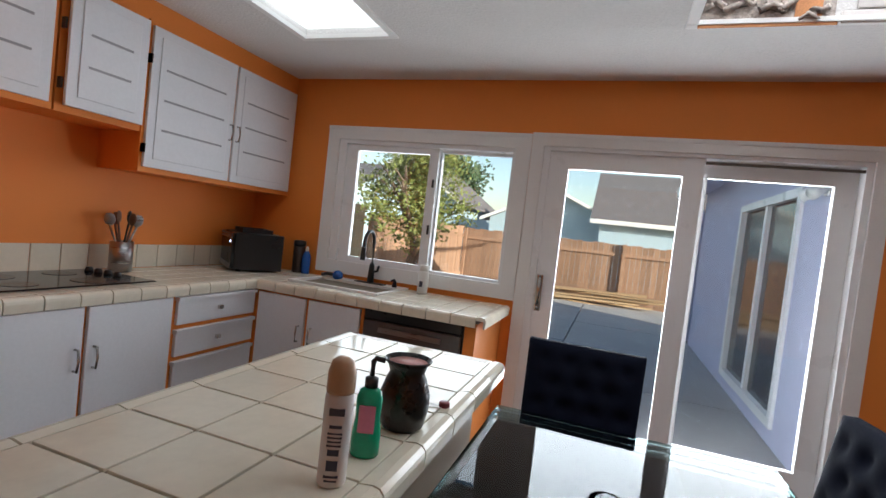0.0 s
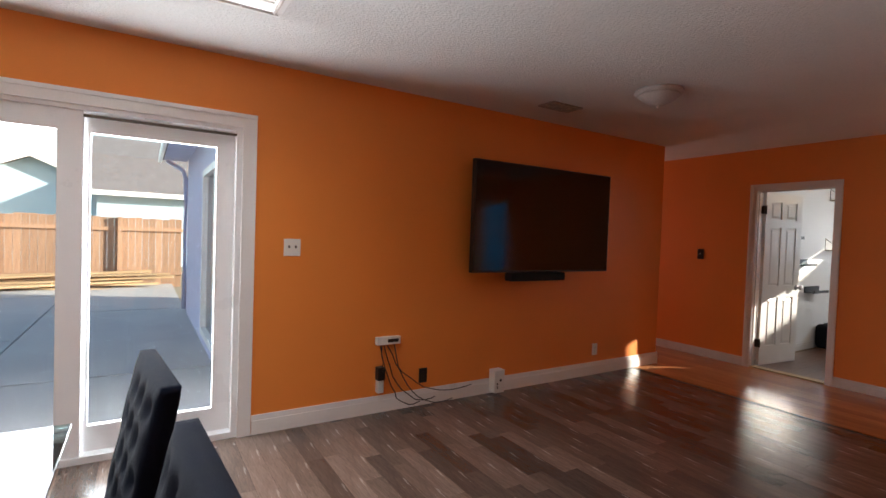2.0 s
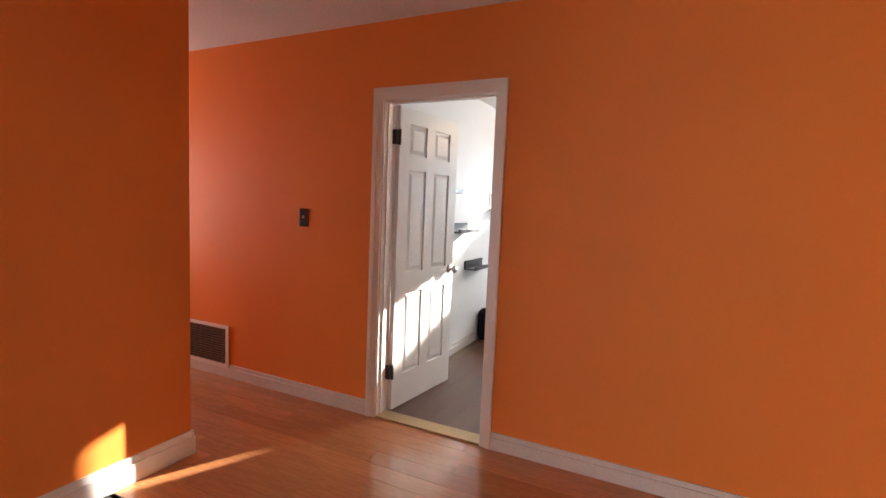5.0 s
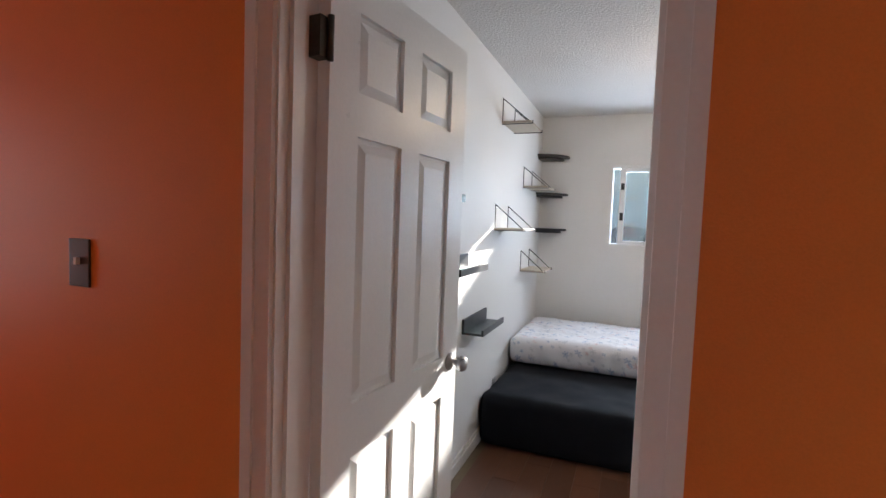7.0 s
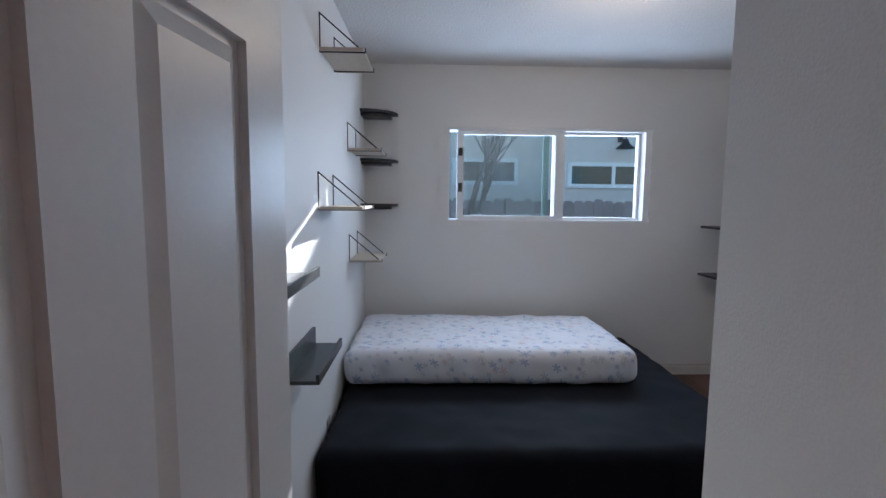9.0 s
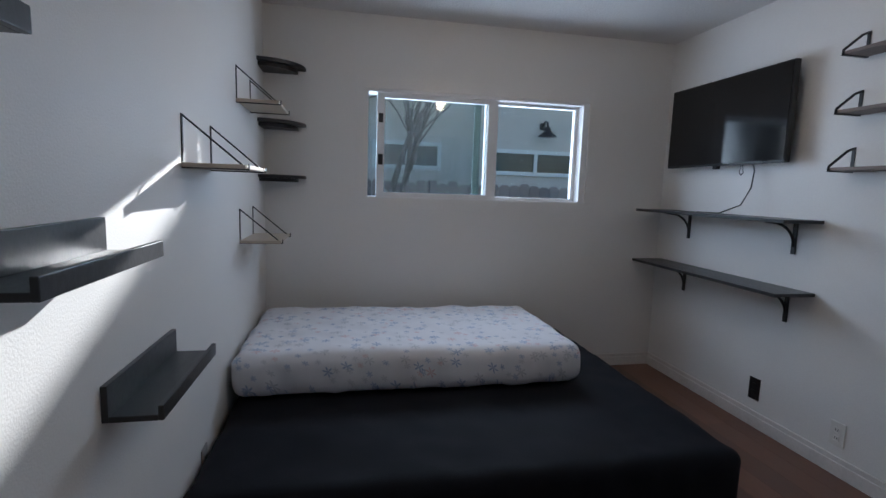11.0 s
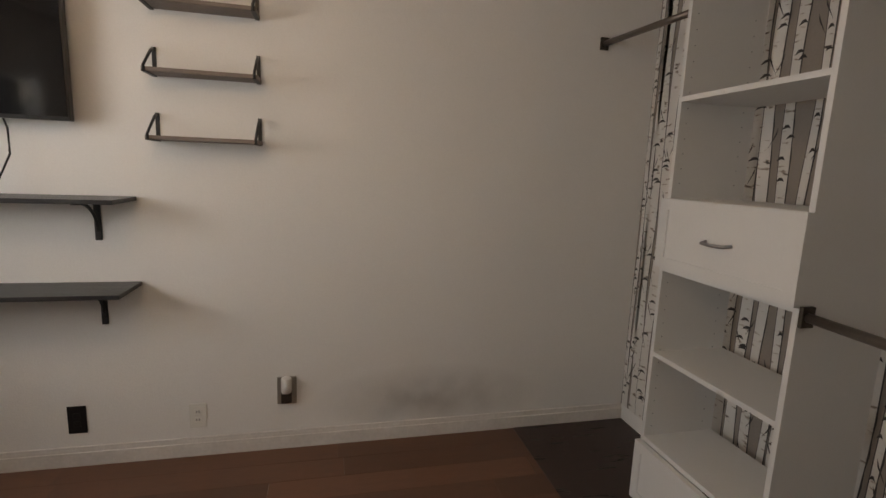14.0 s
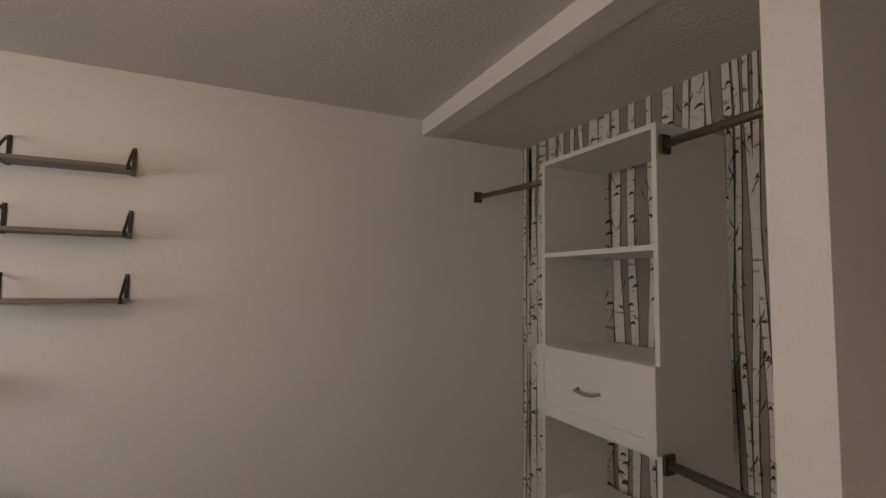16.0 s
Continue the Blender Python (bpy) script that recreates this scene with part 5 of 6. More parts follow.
for z in (2.035, 1.685, 1.355):
    cs = thing("corner_shelf", "black quarter-round corner shelf", "shelf", "black corner shelves")
    part("board", prism(arc_, "z", z, z + 0.02), BLACK_WOOD, cs)
    inner = [(Xb - 0.002, Yl - 0.002)] + [(Xb - 0.002 - 0.20 * math.sin(a), Yl - 0.002 - 0.21 * math.cos(a)) for a in np.linspace(0, math.pi / 2, 12)]
    part("moulding", prism(inner, "z", z - 0.022, z), BLACK_WOOD, cs)
btv = thing("television", "black television on a wall mount, tilted down slightly", "television", at=(10.11, 0.755, 1.785), rz=180)
part("mount", boxes((-0.1, 0.1, 0.0, 0.063, -0.1, 0.1)), BLACK, btv)
part("housing", boxes((-0.48, 0.48, -0.03, 0.005, -0.265, 0.265), bevel=0.005), BLACK_PLASTIC, btv)
part("screen", boxes((-0.472, 0.472, -0.0325, -0.03, -0.25, 0.257)), SCREEN, btv)
part("sensor", boxes((-0.035, 0.0, -0.03, -0.005, -0.285, -0.264)), BLACK_PLASTIC, btv)
part("power_lead", tube([(0.22, 0.0, -0.20), (0.24, 0.02, -0.30), (0.25, 0.0, -0.40), (0.22, -0.03, -0.50), (0.12, -0.08, -0.553), (-0.05, -0.10, -0.555)], 0.004, 6), BLACK_PLASTIC, btv)
part("lead_loop", tube([(0.16, 0, -0.26), (0.15, 0, -0.31), (0.165, 0, -0.325), (0.18, 0, -0.31), (0.17, 0, -0.265)], 0.003, 6), BLACK_PLASTIC, btv)


def bench_shelf(z, label):
    """A long black board on two curved iron brackets on the wall y = Ys."""
    e = thing("wall_shelf", label, "shelf", "long black wall shelves")
    part("board", boxes((9.447, 10.70, Ys + 0.002, Ys + 0.245, z - 0.018, z), bevel=0.002), BLACK_WOOD, e)
    for x in (9.60, 10.42):
        b_ = part("bracket", boxes((x - 0.012, x + 0.012, Ys, Ys + 0.008, z - 0.19, z - 0.018), (x - 0.012, x + 0.012, Ys + 0.008, Ys + 0.19, z - 0.026, z - 0.018)), BLACK, e)
        pts = [(x, Ys + 0.008 + 0.15 * (1 - math.cos(a)), z - 0.15 + 0.128 * math.sin(a)) for a in np.linspace(0, math.pi / 2, 8)]
        part("brace", tube(pts, 0.007, 6), BLACK, b_)


bench_shelf(1.225, "long black board shelf on curved iron brackets")
bench_shelf(0.852, "lower long black board shelf on curved iron brackets")


def rustic_shelf(z, label):
    e = thing("rustic_shelf", label, "shelf", "grey wooden shelves with loop brackets", at=(9.145, Ys, z))
    part("board", boxes((-0.215, 0.215, 0.004, 0.13, 0.0, 0.016), bevel=0.002), GREY_WOOD, e)
    for x in (-0.212, 0.196):
        part("bracket", boxes((x, x + 0.016, 0, 0.004, -0.004, 0.115), (x, x + 0.016, 0.004, 0.135, -0.004, 0.0)), BLACK, e)
        part("brace", tube([(x + 0.008, 0.004, 0.11), (x + 0.008, 0.04, 0.095), (x + 0.008, 0.135, 0.02), (x + 0.008, 0.135, -0.002)], 0.006, 6), BLACK, e)


for z in (1.464, 1.727, 1.99):
    rustic_shelf(z, "grey wooden shelf on black loop brackets")
plate("wall_outlet", "black outlet plate low on the white wall", "outlet", (9.742, Ys, 0.22), "+y", 0.075, 0.13, BLACK_PLASTIC, "socket")
plate("wall_outlet", "white outlet low on the white wall", "outlet", (9.245, Ys, 0.20), "+y", 0.075, 0.12, PLASTIC_W, "socket")
plate("wall_outlet", "grey outlet beside the bed", "outlet", (9.30, Yl, 0.26), "-y", 0.07, 0.12, mat("grey_plate", (0.45, 0.44, 0.43), 0.4), "socket")
plate("light_switch", "black light switch on the closet end wall", "switch", (7.34, 2.612, 1.252), "+y", 0.075, 0.125, BLACK_PLASTIC, tm=BLACK_PLASTIC)
nl = thing("night_light", "plug-in night light on a metal outlet plate", "night light", at=(8.844, Ys, 0.30), rz=180)
part("plate", boxes((-0.045, 0.045, -0.006, 0, -0.07, 0.07), bevel=0.003), mat("worn_metal_plate", (0.42, 0.40, 0.36), 0.4, metal=0.6), nl)
part("body", boxes((-0.025, 0.025, -0.04, -0.006, -0.055, 0.0), bevel=0.008), BRONZE, nl)
part("shade", lathe([(0.022, 0.0), (0.024, 0.01), (0.024, 0.07), (0.02, 0.075)], 16), PLASTIC_W, nl).matrix_basis = pose(0, -0.03, 0)

# closet tower and rods
tw = thing("closet_tower", "white melamine closet tower with shelves and two drawers", "closet organizer")
Ta, Tb, Tf, Tk, Th = 1.395, 1.982, 7.38, 7.053, 2.07
part("side_panel", boxes((Tk, Tf, Ta, Ta + 0.018, 0.0, Th)), MEL, tw)
part("side_panel", boxes((Tk, Tf, Tb - 0.018, Tb, 0.0, Th)), MEL, tw)
for z in (Th - 0.018, 1.667, 1.295, 1.032, 0.685, 0.32):
    part("shelf", boxes((Tk, Tf, Ta + 0.018, Tb - 0.018, z, z + 0.018)), MEL, tw)
for z0, z1 in ((1.05, 1.312), (0.06, 0.315)):
    d = part("drawer", boxes((Tf, Tf + 0.018, Ta - 0.002, Tb + 0.002, z0, z1)), MEL, tw)
    part("drawer_frame", boxes((Tf + 0.018, Tf + 0.024, Ta - 0.002, Ta + 0.04, z0, z1), (Tf + 0.018, Tf + 0.024, Tb - 0.04, Tb + 0.002, z0, z1), (Tf + 0.018, Tf + 0.024, Ta + 0.04, Tb - 0.04, z1 - 0.04, z1), (Tf + 0.018, Tf + 0.024, Ta + 0.04, Tb - 0.04, z0, z0 + 0.04)), MEL, d)
    ym, zm = (Ta + Tb) / 2, (z0 + z1) / 2
    part("handle", tube([(Tf + 0.018, ym - 0.055, zm), (Tf + 0.045, ym - 0.045, zm - 0.004), (Tf + 0.048, ym, zm - 0.006), (Tf + 0.045, ym + 0.045, zm - 0.004), (Tf + 0.018, ym + 0.055, zm)], 0.006), STEEL, d, "bowed satin handle")
hole = mesh_of("pin_hole", boxes((-0.002, 0.002, -0.001, 0.0008, -0.002, 0.002)), GROOVE)
for i in range(30):
    z = 0.38 + i * 0.055
    if abs(z - 1.18) > 0.15 and z < Th - 0.05:
        for x in (Tf - 0.03, Tk + 0.05):
            ob = new("pin_hole", hole)
            ob.parent = tw
            ob.matrix_basis = pose(x, Ta + 0.0182, z)


def rod(p, q, label):
    e = thing("closet_rod", label, "closet rod", "closet rods")
    part("rod", tube([p, q], 0.014, 12), mat("bronze_rod", (0.20, 0.17, 0.15), 0.35, metal=0.8), e)
    for a in (p, q):
        part("socket", boxes((a[0] - 0.022, a[0] + 0.022, min(a[1], a[1]) - 0.006, a[1] + 0.006, a[2] - 0.03, a[2] + 0.03), bevel=0.003), BRONZE, e)


rod((7.30, Ys + 0.007, 2.04), (7.30, Ta - 0.007, 2.01), "dark bronze rod between wall and closet tower")
rod((7.35, Tb + 0.008, 2.0), (7.38, 2.508, 2.0), "dark bronze upper closet rod")
rod((7.36, Tb + 0.008, 1.024), (7.40, 2.508, 1.024), "dark bronze lower closet rod")


def birch_paper():
    """Wallpaper of pale birch trunks: bark with dark flecks."""
    m, t, b = nodes_of("birch_bark_print")
    n, k = t.nodes, t.links
    tc, mp = n.new("ShaderNodeTexCoord"), n.new("ShaderNodeMapping")
    mp.inputs["Scale"].default_value = (1, 12, 34)
    k.new(tc.outputs["Object"], mp.inputs[0])
    nz = n.new("ShaderNodeTexNoise")
    nz.inputs["Scale"].default_value, nz.inputs["Detail"].default_value = 1.6, 5
    k.new(mp.outputs[0], nz.inputs["Vector"])
    ramp = n.new("ShaderNodeValToRGB")
    e = ramp.color_ramp.elements
    e[0].color, e[0].position = (0.07, 0.06, 0.06, 1), 0.29
    e[1].color, e[1].position = (0.72, 0.70, 0.67, 1), 0.41
    q = e.new(0.35)
    q.color = (0.42, 0.36, 0.31, 1)
    k.new(nz.outputs[0], ramp.inputs[0])
    k.new(ramp.outputs[0], b.inputs["Base Color"])
    b.inputs["Roughness"].default_value = 0.6
    return m


BIRCH, PRINT_DARK = birch_paper(), mat("dark_print", (0.05, 0.045, 0.045), 0.6, bump=0)
PAPER_BACK = mat("taupe_wallpaper", (0.30, 0.26, 0.23), 0.6, vary=0.08, scale=3)
wp = thing("wallpaper", "birch tree wallpaper on the closet back wall", "wallpaper", kind="structure")
part("backing", boxes((6.9921, 6.9933, Ys + 0.001, 2.514, 0.09, 2.352)), PAPER_BACK, wp)
rb = random.Random(21)
y = Ys + 0.02
while y < 2.46:
    w = rb.choice((0.02, 0.028, 0.04, 0.05, 0.055, 0.065))
    bm, rim = bmesh.new(), bmesh.new()
    px = 6.9937 + 0.0001 * (int(y * 1000) % 10)
    prev, last, lean, ph = None, None, rb.uniform(-0.02, 0.02), rb.random() * 6
    zs = np.linspace(0.09, 2.351, 40)
    for z in zs:
        c = min(max(y + lean * (z - 1) + 0.008 * math.sin(z * 5 + ph), Ys + 0.002 + w / 2), 2.498 - w / 2)
        ww = w * (1 + 0.10 * math.sin(z * 11 + ph * 2))
        cur = (bm.verts.new((px, c - ww / 2, z)), bm.verts.new((px, c + ww / 2, z)))
        if prev:
            bm.faces.new((prev[0], prev[1], cur[1], cur[0]))
        prev = cur
        edge = (rim.verts.new((px - 0.00025, c - ww / 2 - 0.003, z)), rim.verts.new((px - 0.00025, c + ww / 2 + 0.005 + 0.002 * math.sin(z * 60), z)))
        if last:
            rim.faces.new((last[0], last[1], edge[1], edge[0]))
        last = edge
    part("birch_trunk", bm, BIRCH, wp)
    part("trunk_outline", rim, PRINT_DARK, wp)
    for j in range(rb.randint(15, 24)):
        z = rb.uniform(0.15, 2.28)
        c = min(max(y + lean * (z - 1) + rb.uniform(-0.4, 0.4) * w, Ys + 0.02), 2.47)
        if rb.random() < 0.6:
            pts = [(c - 0.42 * w, z), (c - 0.1 * w, z + 0.017), (c + 0.2 * w, z + 0.018), (c + 0.45 * w, z + 0.004), (c + 0.1 * w, z + 0.007)]
        else:
            s = rb.choice((-1, 1))
            pts = [(c, z), (c + s * 0.03, z + 0.05), (c + s * 0.034, z + 0.075), (c + s * 0.024, z + 0.05)]
        part("bark_mark", prism(pts, "x", 6.9951, 6.9957), PRINT_DARK, wp)
    y += w + rb.choice((0.012, 0.018, 0.028, 0.045))

# ---- outdoors ----
structure("ground", boxes((-90, 110, -90, 110, -0.40, -0.19)), mat("dry_grass_ground", (0.22, 0.19, 0.13), 0.9, vary=0.25, scale=0.6), "bare ground with dry grass", "ground")
patio = thing("patio", "grey concrete patio slabs with joints", "patio", kind="structure")
for i in range(4):
    for j in range(5):
        part("slab", boxes((-6.4 + i * 2.0, -4.42 + i * 2.0, 4.17 + j * 2.15, 6.30 + j * 2.15, -0.2, -0.10 - 0.004 * ((i + j) % 2)), bevel=0.006), CONCRETE, patio)
structure("step_slab", boxes((0.3, 1.5, 4.16, 4.55, -0.10, -0.03), bevel=0.008), CONCRETE, "low concrete step below the sliding door", "step")


def fence(x0, x1, y0, y1, h, material, label, board=0.14, rail_side=-1, dog=False):
    """A board fence between two points, rails on one side."""
    L = math.hypot(x1 - x0, y1 - y0)
    e = thing("fence", label, "fence", at=(x0, y0, -0.19), rz=math.degrees(math.atan2(y1 - y0, x1 - x0)))
    n = int(L / (board + 0.006))
    meshes = []
    for q in range(4):
        hh = h + (q - 1.5) * 0.012
        w = board / 2
        out = [(-w, 0), (w, 0), (w, hh - 0.04), (w - 0.03, hh), (-w + 0.03, hh), (-w, hh - 0.04)] if dog else [(-w, 0), (w, 0), (w, hh), (-w, hh)]
        meshes.append(mesh_of("board", prism(out, "y", -0.009, 0.009), material))
    r = random.Random(int(L * 10))
    for i in range(n):
        ob = new("board", meshes[r.randrange(4)])
        ob.parent = e
        ob.matrix_basis = pose((i + 0.5) * (board + 0.006), r.uniform(-0.004, 0.004), 0, 0, 0, r.uniform(-0.8, 0.8))
    for z in (0.35, h - 0.28):
        part("rail", boxes((0, L, rail_side * 0.055, rail_side * 0.012, z - 0.045, z + 0.045)), material, e)
    for i in range(int(L / 2.3) + 1):
        part("post", boxes((i * 2.3, i * 2.3 + 0.09, rail_side * 0.15, rail_side * 0.056, 0, h + 0.02)), material, e)


fence(-4.2, 1.9, 15.0, 15.0, 1.75, FENCE, "weathered brown board fence with rails")
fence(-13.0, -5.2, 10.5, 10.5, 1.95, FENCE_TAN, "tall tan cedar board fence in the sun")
fence(-5.2, -4.2, 10.6, 15.0, 1.8, FENCE, "weathered brown side fence")
fence(13.9, 13.9, -5, 9, 1.60, FENCE_GREY, "grey weathered dog-eared board fence", rail_side=1, dog=True)
lp = thing("lumber_pile", "pile of old yellow boards in front of the fence", "lumber pile")
rl = random.Random(8)
for i in range(16):
    b_ = part("plank", boxes((-1.5, 1.5, -0.06, 0.06, -0.02, 0.02)), LUMBER, lp)
    b_.matrix_basis = pose(-0.4 + rl.uniform(-0.6, 0.6), 14.3 + rl.uniform(-0.35, 0.3), -0.07 + 0.042 * (i // 2), 0, rl.uniform(-2.5, 2.5), rl.uniform(-9, 9))


def house(name, label, x0, x1, y0, y1, eave, ridge, along, wall_mat, roof_mat=ROOF, over=0.4, z0=-0.19, fascia=True):
    """A low house with a gable roof; along: the axis of its ridge."""
    e = thing(name, label, "house")
    xm, ym = (x0 + x1) / 2, (y0 + y1) / 2
    t = 0.12
    if along == "x":
        part("wall", prism([(y0, z0), (y1, z0), (y1, eave), (ym, ridge), (y0, eave)], "x", x0, x1), wall_mat, e)
        s = (ridge - eave) / (ym - y0)
        part("roof", prism([(y0 - over, eave - over * s + 0.02), (ym, ridge + 0.02), (y1 + over, eave - over * s + 0.02), (y1 + over, eave - over * s + t), (ym, ridge + t), (y0 - over, eave - over * s + t)], "x", x0 - over, x1 + over), roof_mat, e)
        if fascia:
            part("fascia", boxes((x0 - over, x1 + over, y0 - over - 0.03, y0 - over, eave - over * s - 0.06, eave - over * s + t)), WHITE, e)
    else:
        part("wall", prism([(x0, z0), (x1, z0), (x1, eave), (xm, ridge), (x0, eave)], "y", y0, y1), wall_mat, e)
        s = (ridge - eave) / (xm - x0)
        rp = [(x0 - over, eave - over * s + 0.02), (xm, ridge + 0.02), (x1 + over, eave - over * s + 0.02), (x1 + over, eave - over * s + t), (xm, ridge + t), (x0 - over, eave - over * s + t)]
        part("roof", prism(rp, "y", y0 - over, y1 + over), roof_mat, e)
        if fascia:
            part("fascia", prism([(a, c - 0.05) for a, c in rp[:3]] + [(a, c) for a, c in rp[3:]], "y", y0 - over - 0.03, y0 - over), WHITE, e)
    return e


# the wing beside the patio
wing = thing("house_wing", "pale lilac stucco wing of the house with white eaves", "house", kind="structure")
part("wall", boxes((1.58, 1.72, 4.16, 5.42, -0.19, 2.62), (1.58, 1.72, 7.45, 10.2, -0.19, 2.62), (1.58, 1.72, 5.42, 7.45, 2.10, 2.62), (1.58, 1.72, 5.42, 7.45, -0.19, 0.04), (1.72, 5.4, 10.06, 10.2, -0.19, 2.62)), LILAC, wing)
part("roof", prism([(1.18, 2.55), (5.6, 3.9), (5.6, 4.0), (1.18, 2.66)], "y", 4.16, 10.6), ROOF, wing)
part("fascia", boxes((1.14, 1.18, 4.16, 10.6, 2.50, 2.67)), WHITE, wing)
part("soffit", boxes((1.18, 1.58, 4.16, 10.6, 2.56, 2.58)), LILAC, wing)
part("downspout", tube([(1.25, 10.15, 2.5), (1.5, 10.15, 2.35), (1.54, 10.15, 2.2), (1.54, 10.15, -0.05)], 0.035), LILAC, wing)
wd = part("window_frame", boxes((1.55, 1.66, 5.42, 5.50, 0.04, 2.10), (1.55, 1.66, 7.37, 7.45, 0.04, 2.10), (1.55, 1.66, 5.50, 7.37, 2.02, 2.10), (1.55, 1.66, 5.50, 7.37, 0.04, 0.12), (1.57, 1.66, 6.40, 6.48, 0.12, 2.02)), VINYL, wing)
part("pane", boxes((1.61, 1.615, 5.50, 6.40, 0.12, 2.02), (1.61, 1.615, 6.48, 7.37, 0.12, 2.02)), DARK_PANE, wd)
part("curtain", prism([(5.5 + i * 0.05, 0.02 * (i % 2)) for i in range(38)] + [(7.36, 0.05), (5.5, 0.05)], "z", 0.1, 2.03), PLASTIC_W, wd).matrix_basis = Matrix(((0, 1, 0, 1.64), (1, 0, 0, 0), (0, 0, 1, 0), (0, 0, 0, 1)))
sl_ = thing("security_light", "white twin-head security light on the lilac wall", "outdoor light", at=(1.58, 4.95, 2.02))
part("base", lathe([(0.05, 0), (0.05, 0.02), (0.03, 0.03)], 16), PLASTIC_W, sl_).matrix_basis = pose(0, 0, 0, 0, -90, 0)
for s in (-1, 1):
    part("head", tube([(-0.03, 0.02 * s, 0), (-0.08, 0.08 * s, -0.02), (-0.14, 0.11 * s, -0.06)], 0.03, 10, 1.6), PLASTIC_W, sl_)

house("neighbour_house", "pale blue neighbour house behind the fence", -0.5, 14, 22, 30, 2.7, 5.0, "x", PALE_BLUE)
house("neighbour_house", "pale blue gabled neighbour house behind the fence", -5.5, 0.6, 23, 34, 2.3, 3.7, "y", PALE_BLUE)
house("neighbour_house", "low house with grey shingle roof behind the tan fence", -17, -8.5, 14, 22, 2.2, 3.6, "x", PALE_BLUE)
house("neighbour_house", "pale gabled house behind the shingle roof", -13.5, -7.6, 24, 32, 3.0, 5.2, "y", PALE_BLUE)
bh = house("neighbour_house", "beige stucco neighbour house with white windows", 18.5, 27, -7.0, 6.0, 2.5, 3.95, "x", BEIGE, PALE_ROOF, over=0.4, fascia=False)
for y0, y1, z0, z1 in ((0.96, 2.51, 1.75, 2.37), (-2.42, -0.23, 1.70, 2.30)):
    w_ = part("window", boxes((18.44, 18.5, y0, y1, z0, z0 + 0.09), (18.44, 18.5, y0, y1, z1 - 0.09, z1), (18.44, 18.5, y0, y0 + 0.09, z0 + 0.09, z1 - 0.09), (18.44, 18.5, y1 - 0.09, y1, z0 + 0.09, z1 - 0.09), (18.44, 18.5, (y0 + y1) / 2 - 0.04, (y0 + y1) / 2 + 0.04, z0 + 0.09, z1 - 0.09)), WHITE, bh)
    part("pane", boxes((18.47, 18.49, y0 + 0.09, y1 - 0.09, z0 + 0.09, z1 - 0.09)), DARK_PANE, w_)

sc = thing("outdoor_lamp", "black barn style lamp on the beige wall", "outdoor lamp", at=(18.5, -1.47, 2.6))
part("shade", lathe([(0.22, 0), (0.21, 0.02), (0.10, 0.10), (0.06, 0.20), (0.05, 0.22)], 20), BLACK, sc).matrix_basis = pose(-0.32, 0, 0)
part("arm", tube([(-0.32, 0, 0.2), (-0.30, 0, 0.32), (-0.15, 0, 0.36), (0, 0, 0.26)], 0.025), BLACK, sc)
part("backplate", boxes((-0.02, 0, -0.07, 0.07, 0.18, 0.34), bevel=0.005), BLACK, sc)


def branch(pts_out, p, d, length, radius, depth, r, spread=0.55):
    q = p + d * length * 0.5 + Vector((r.uniform(-1, 1), r.uniform(-1, 1), 0.4)) * length * 0.06
    e = p + d * length
    pts_out.append(([p, q, e], radius))
    if depth == 0:
        return
    for _ in range(3 if depth > 1 else 2):
        nd = (d + Vector((r.uniform(-1, 1), r.uniform(-1, 1), r.uniform(-0.4, 0.8))) * spread).normalized()
        branch(pts_out, p + d * length * r.uniform(0.55, 1.0), nd, length * r.uniform(0.55, 0.8), radius * 0.55, depth - 1, r, spread)


def tree(name, label, x, y, trunk, radius, depth, seed, bark, leaf=None, crown=(0, 0, 0, 0), leaves=0, size=0.06, lean=(0, 0, 1)):
    """Tapered limbs and, where asked, a crown of many small leaves in clumps."""
    r = random.Random(seed)
    e = thing(name, label, "tree", at=(x, y, -0.19))
    segs = []
    branch(segs, Vector((0, 0, 0)), Vector(lean).normalized(), trunk, radius, depth, r)
    bm = bmesh.new()
    for pts, rad in segs:
        t_ = tube(pts, max(rad, 0.006), 6, 0.6)
        me = bpy.data.meshes.new("tmp")
        t_.to_mesh(me)
        t_.free()
        bm.from_mesh(me)
        bpy.data.meshes.remove(me)
    part("trunk", bm, bark, e)
    if leaves:
        cx, cz, rx, rz_ = crown
        verts, faces = [], []
        clumps = [Vector((cx + r.gauss(0, 0.45) * rx, r.gauss(0, 0.45) * rx, cz + r.gauss(0, 0.45) * rz_)) for _ in range(60)]
        for i in range(leaves):
            c = r.choice(clumps) + Vector((r.gauss(0, 1), r.gauss(0, 1), r.gauss(0, 1))) * 0.16 * rx
            a = Vector((r.uniform(-1, 1), r.uniform(-1, 1), r.uniform(-0.4, 1))).normalized() * size * r.uniform(0.6, 1.5)
            s_ = a.orthogonal().normalized() * size * 0.35
            k = len(verts)
            verts += [c, c + a * 0.5 + s_, c + a, c + a * 0.5 - s_]
            faces.append((k, k + 1, k + 2, k + 3))
        me = bpy.data.meshes.new("crown")
        me.from_pydata(verts, [], faces)
        me.materials.append(leaf)
        ob = new("crown", me)
        ob.parent = e
    return e


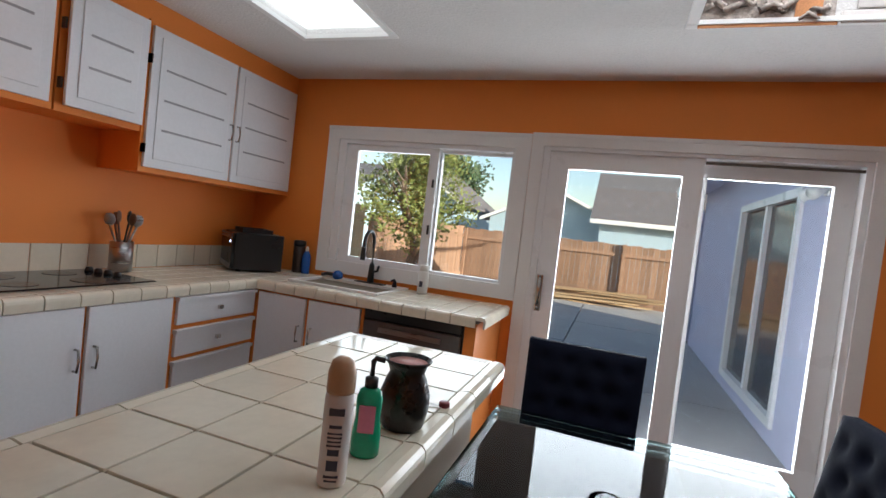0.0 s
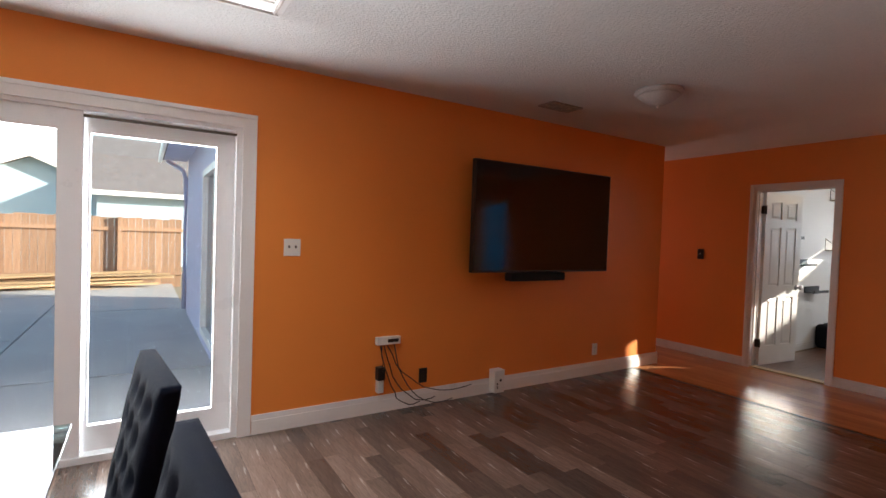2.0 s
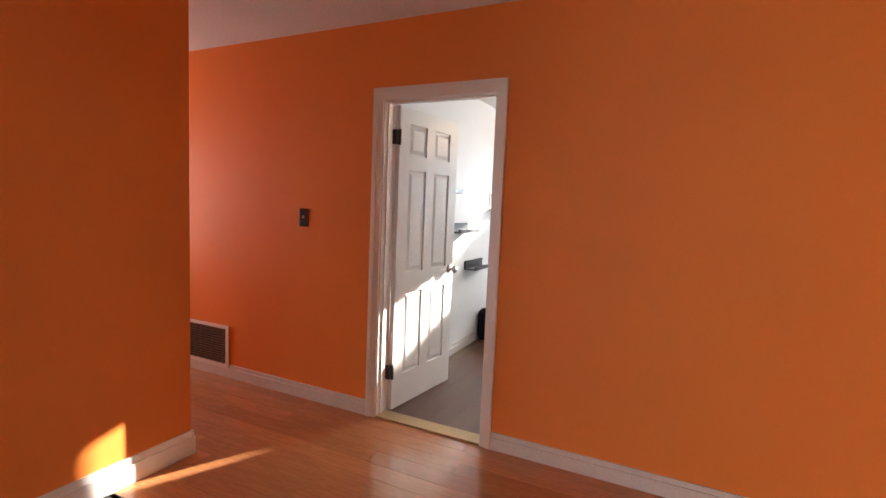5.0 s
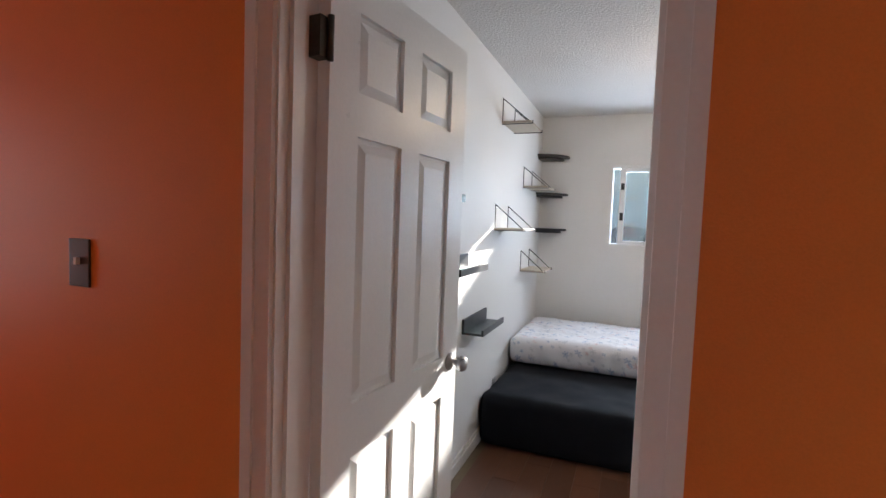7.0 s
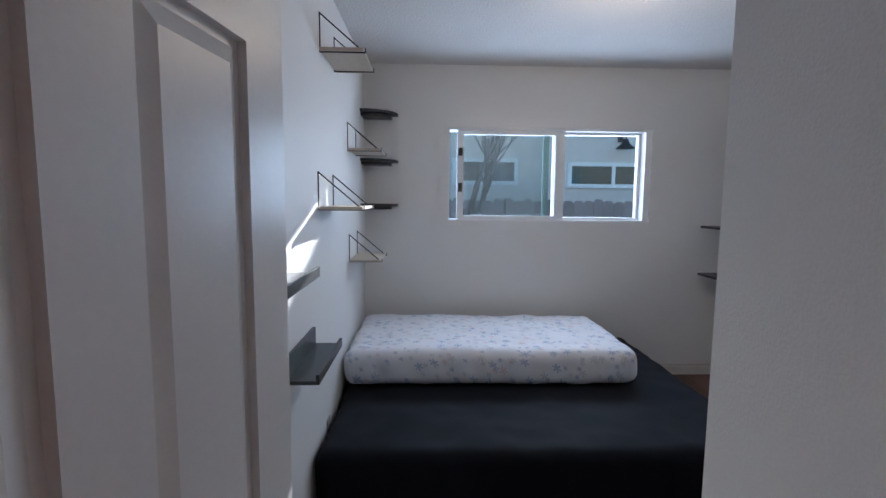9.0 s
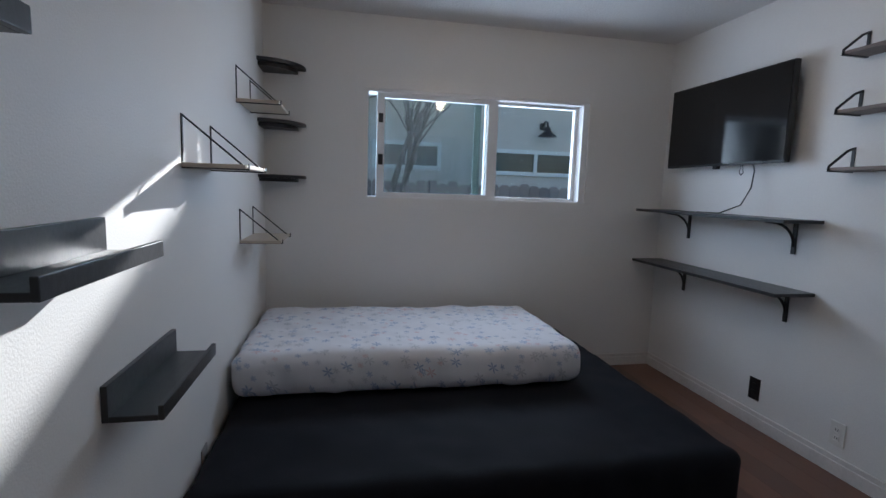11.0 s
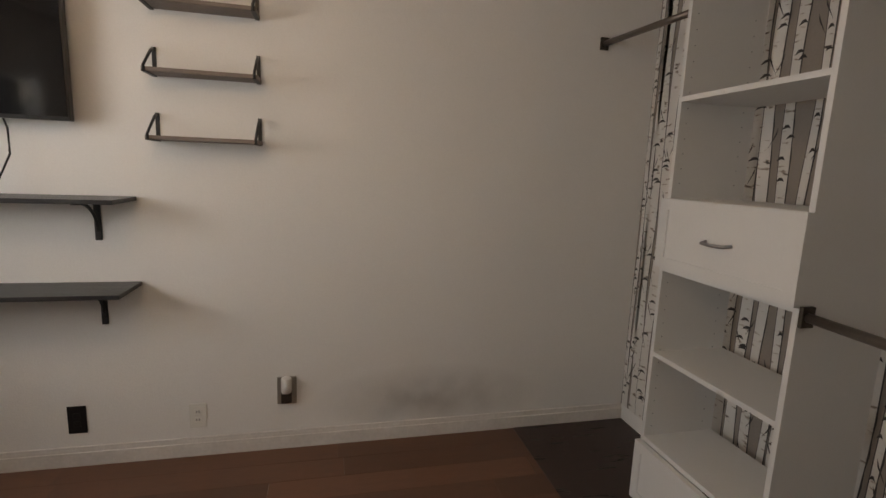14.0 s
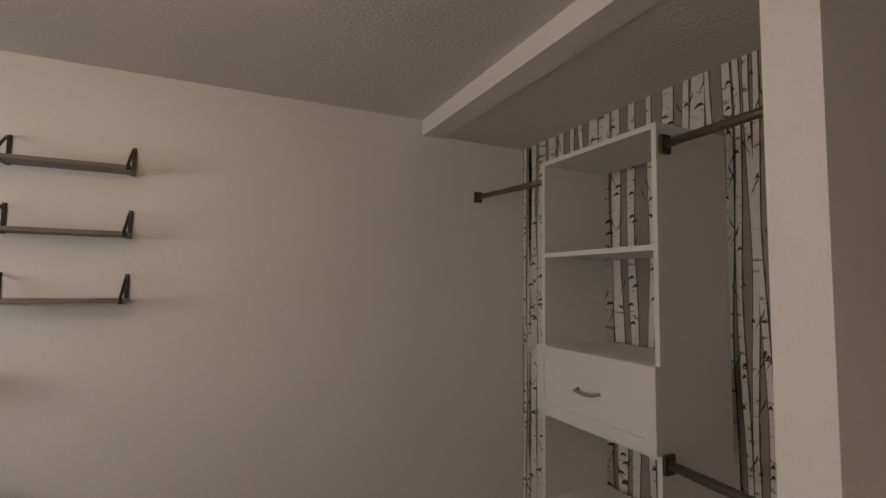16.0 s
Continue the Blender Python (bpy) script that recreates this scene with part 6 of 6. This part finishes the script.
tree("tree", "yellow green juniper tree beside the patio", -3.7, 9.6, 1.3, 0.11, 3, 4, BARK, LEAF, (0.0, 2.4, 1.0, 1.2), 9000, 0.075, (0.1, 0, 1))
tree("shrub", "low yellow green shrub at the foot of the tree", -4.0, 9.3, 0.3, 0.03, 2, 5, BARK, LEAF, (0, 0.45, 0.35, 0.3), 1800, 0.06)
tree("tree", "dark green tree far behind the fences", -12.0, 34.0, 3.0, 0.3, 2, 6, BARK, LEAF_DARK, (0, 5.5, 3.2, 2.0), 5000, 0.35)
tree("tree", "bare grey tree outside the bedroom window", 12.9, 2.42, 1.5, 0.07, 4, 12, GREY_BARK, lean=(0.05, 0.12, 1))


# ---- floor planks ----
def planks(parent, x0, x1, y0, y1, along, width, length, material, seed, z=-0.008):
    """Laminate planks in staggered rows."""
    r = random.Random(seed)
    cache = {}
    rows = int(round(((x1 - x0) if along == "y" else (y1 - y0)) / width))
    a0, a1 = (y0, y1) if along == "y" else (x0, x1)
    for i in range(rows):
        a = a0 - r.random() * length * 0.8
        while a < a1 - 0.01:
            s, e = max(a, a0), min(a + length, a1)
            a += length
            if e - s < 0.03:
                continue
            key = round(e - s, 2)
            if key not in cache:
                h, w = key / 2 - 0.0006, width / 2 - 0.0006
                cache[key] = mesh_of("plank", boxes((-w, w, -h, h, 0, 0.008)) if along == "y" else boxes((-h, h, -w, w, 0, 0.008)), material)
            ob = new("plank", cache[key])
            ob.parent = parent
            c = (i + 0.5) * width
            ob.matrix_world = pose(x0 + c, (s + e) / 2, z) if along == "y" else pose((s + e) / 2, y0 + c, z)


by = {o.name: o for o in bpy.data.objects}
planks(by["floor"], 0.90, 5.527, -0.155, 4.0, "y", 0.1085, 0.62, PLANK, 3)
planks(by["floor"], WX, 0.90, WB, 4.0, "y", 0.1825, 1.4, PLANK, 4)
planks(by["floor"], 5.53, Xd - 0.001, -1.2, 6.6, "y", 0.122, 1.2, HALL_PLANK, 5)
planks(by["floor_bedroom"], Xd + 0.1, Xb, Ys, Yl, "x", 0.1408, 1.2, BED_PLANK, 6)
structure("floor_seam", boxes((5.522, 5.536, -0.155, 4.0, 0.0, 0.003)), BLACK_PLASTIC, "dark seam strip between the two floors", "trim")
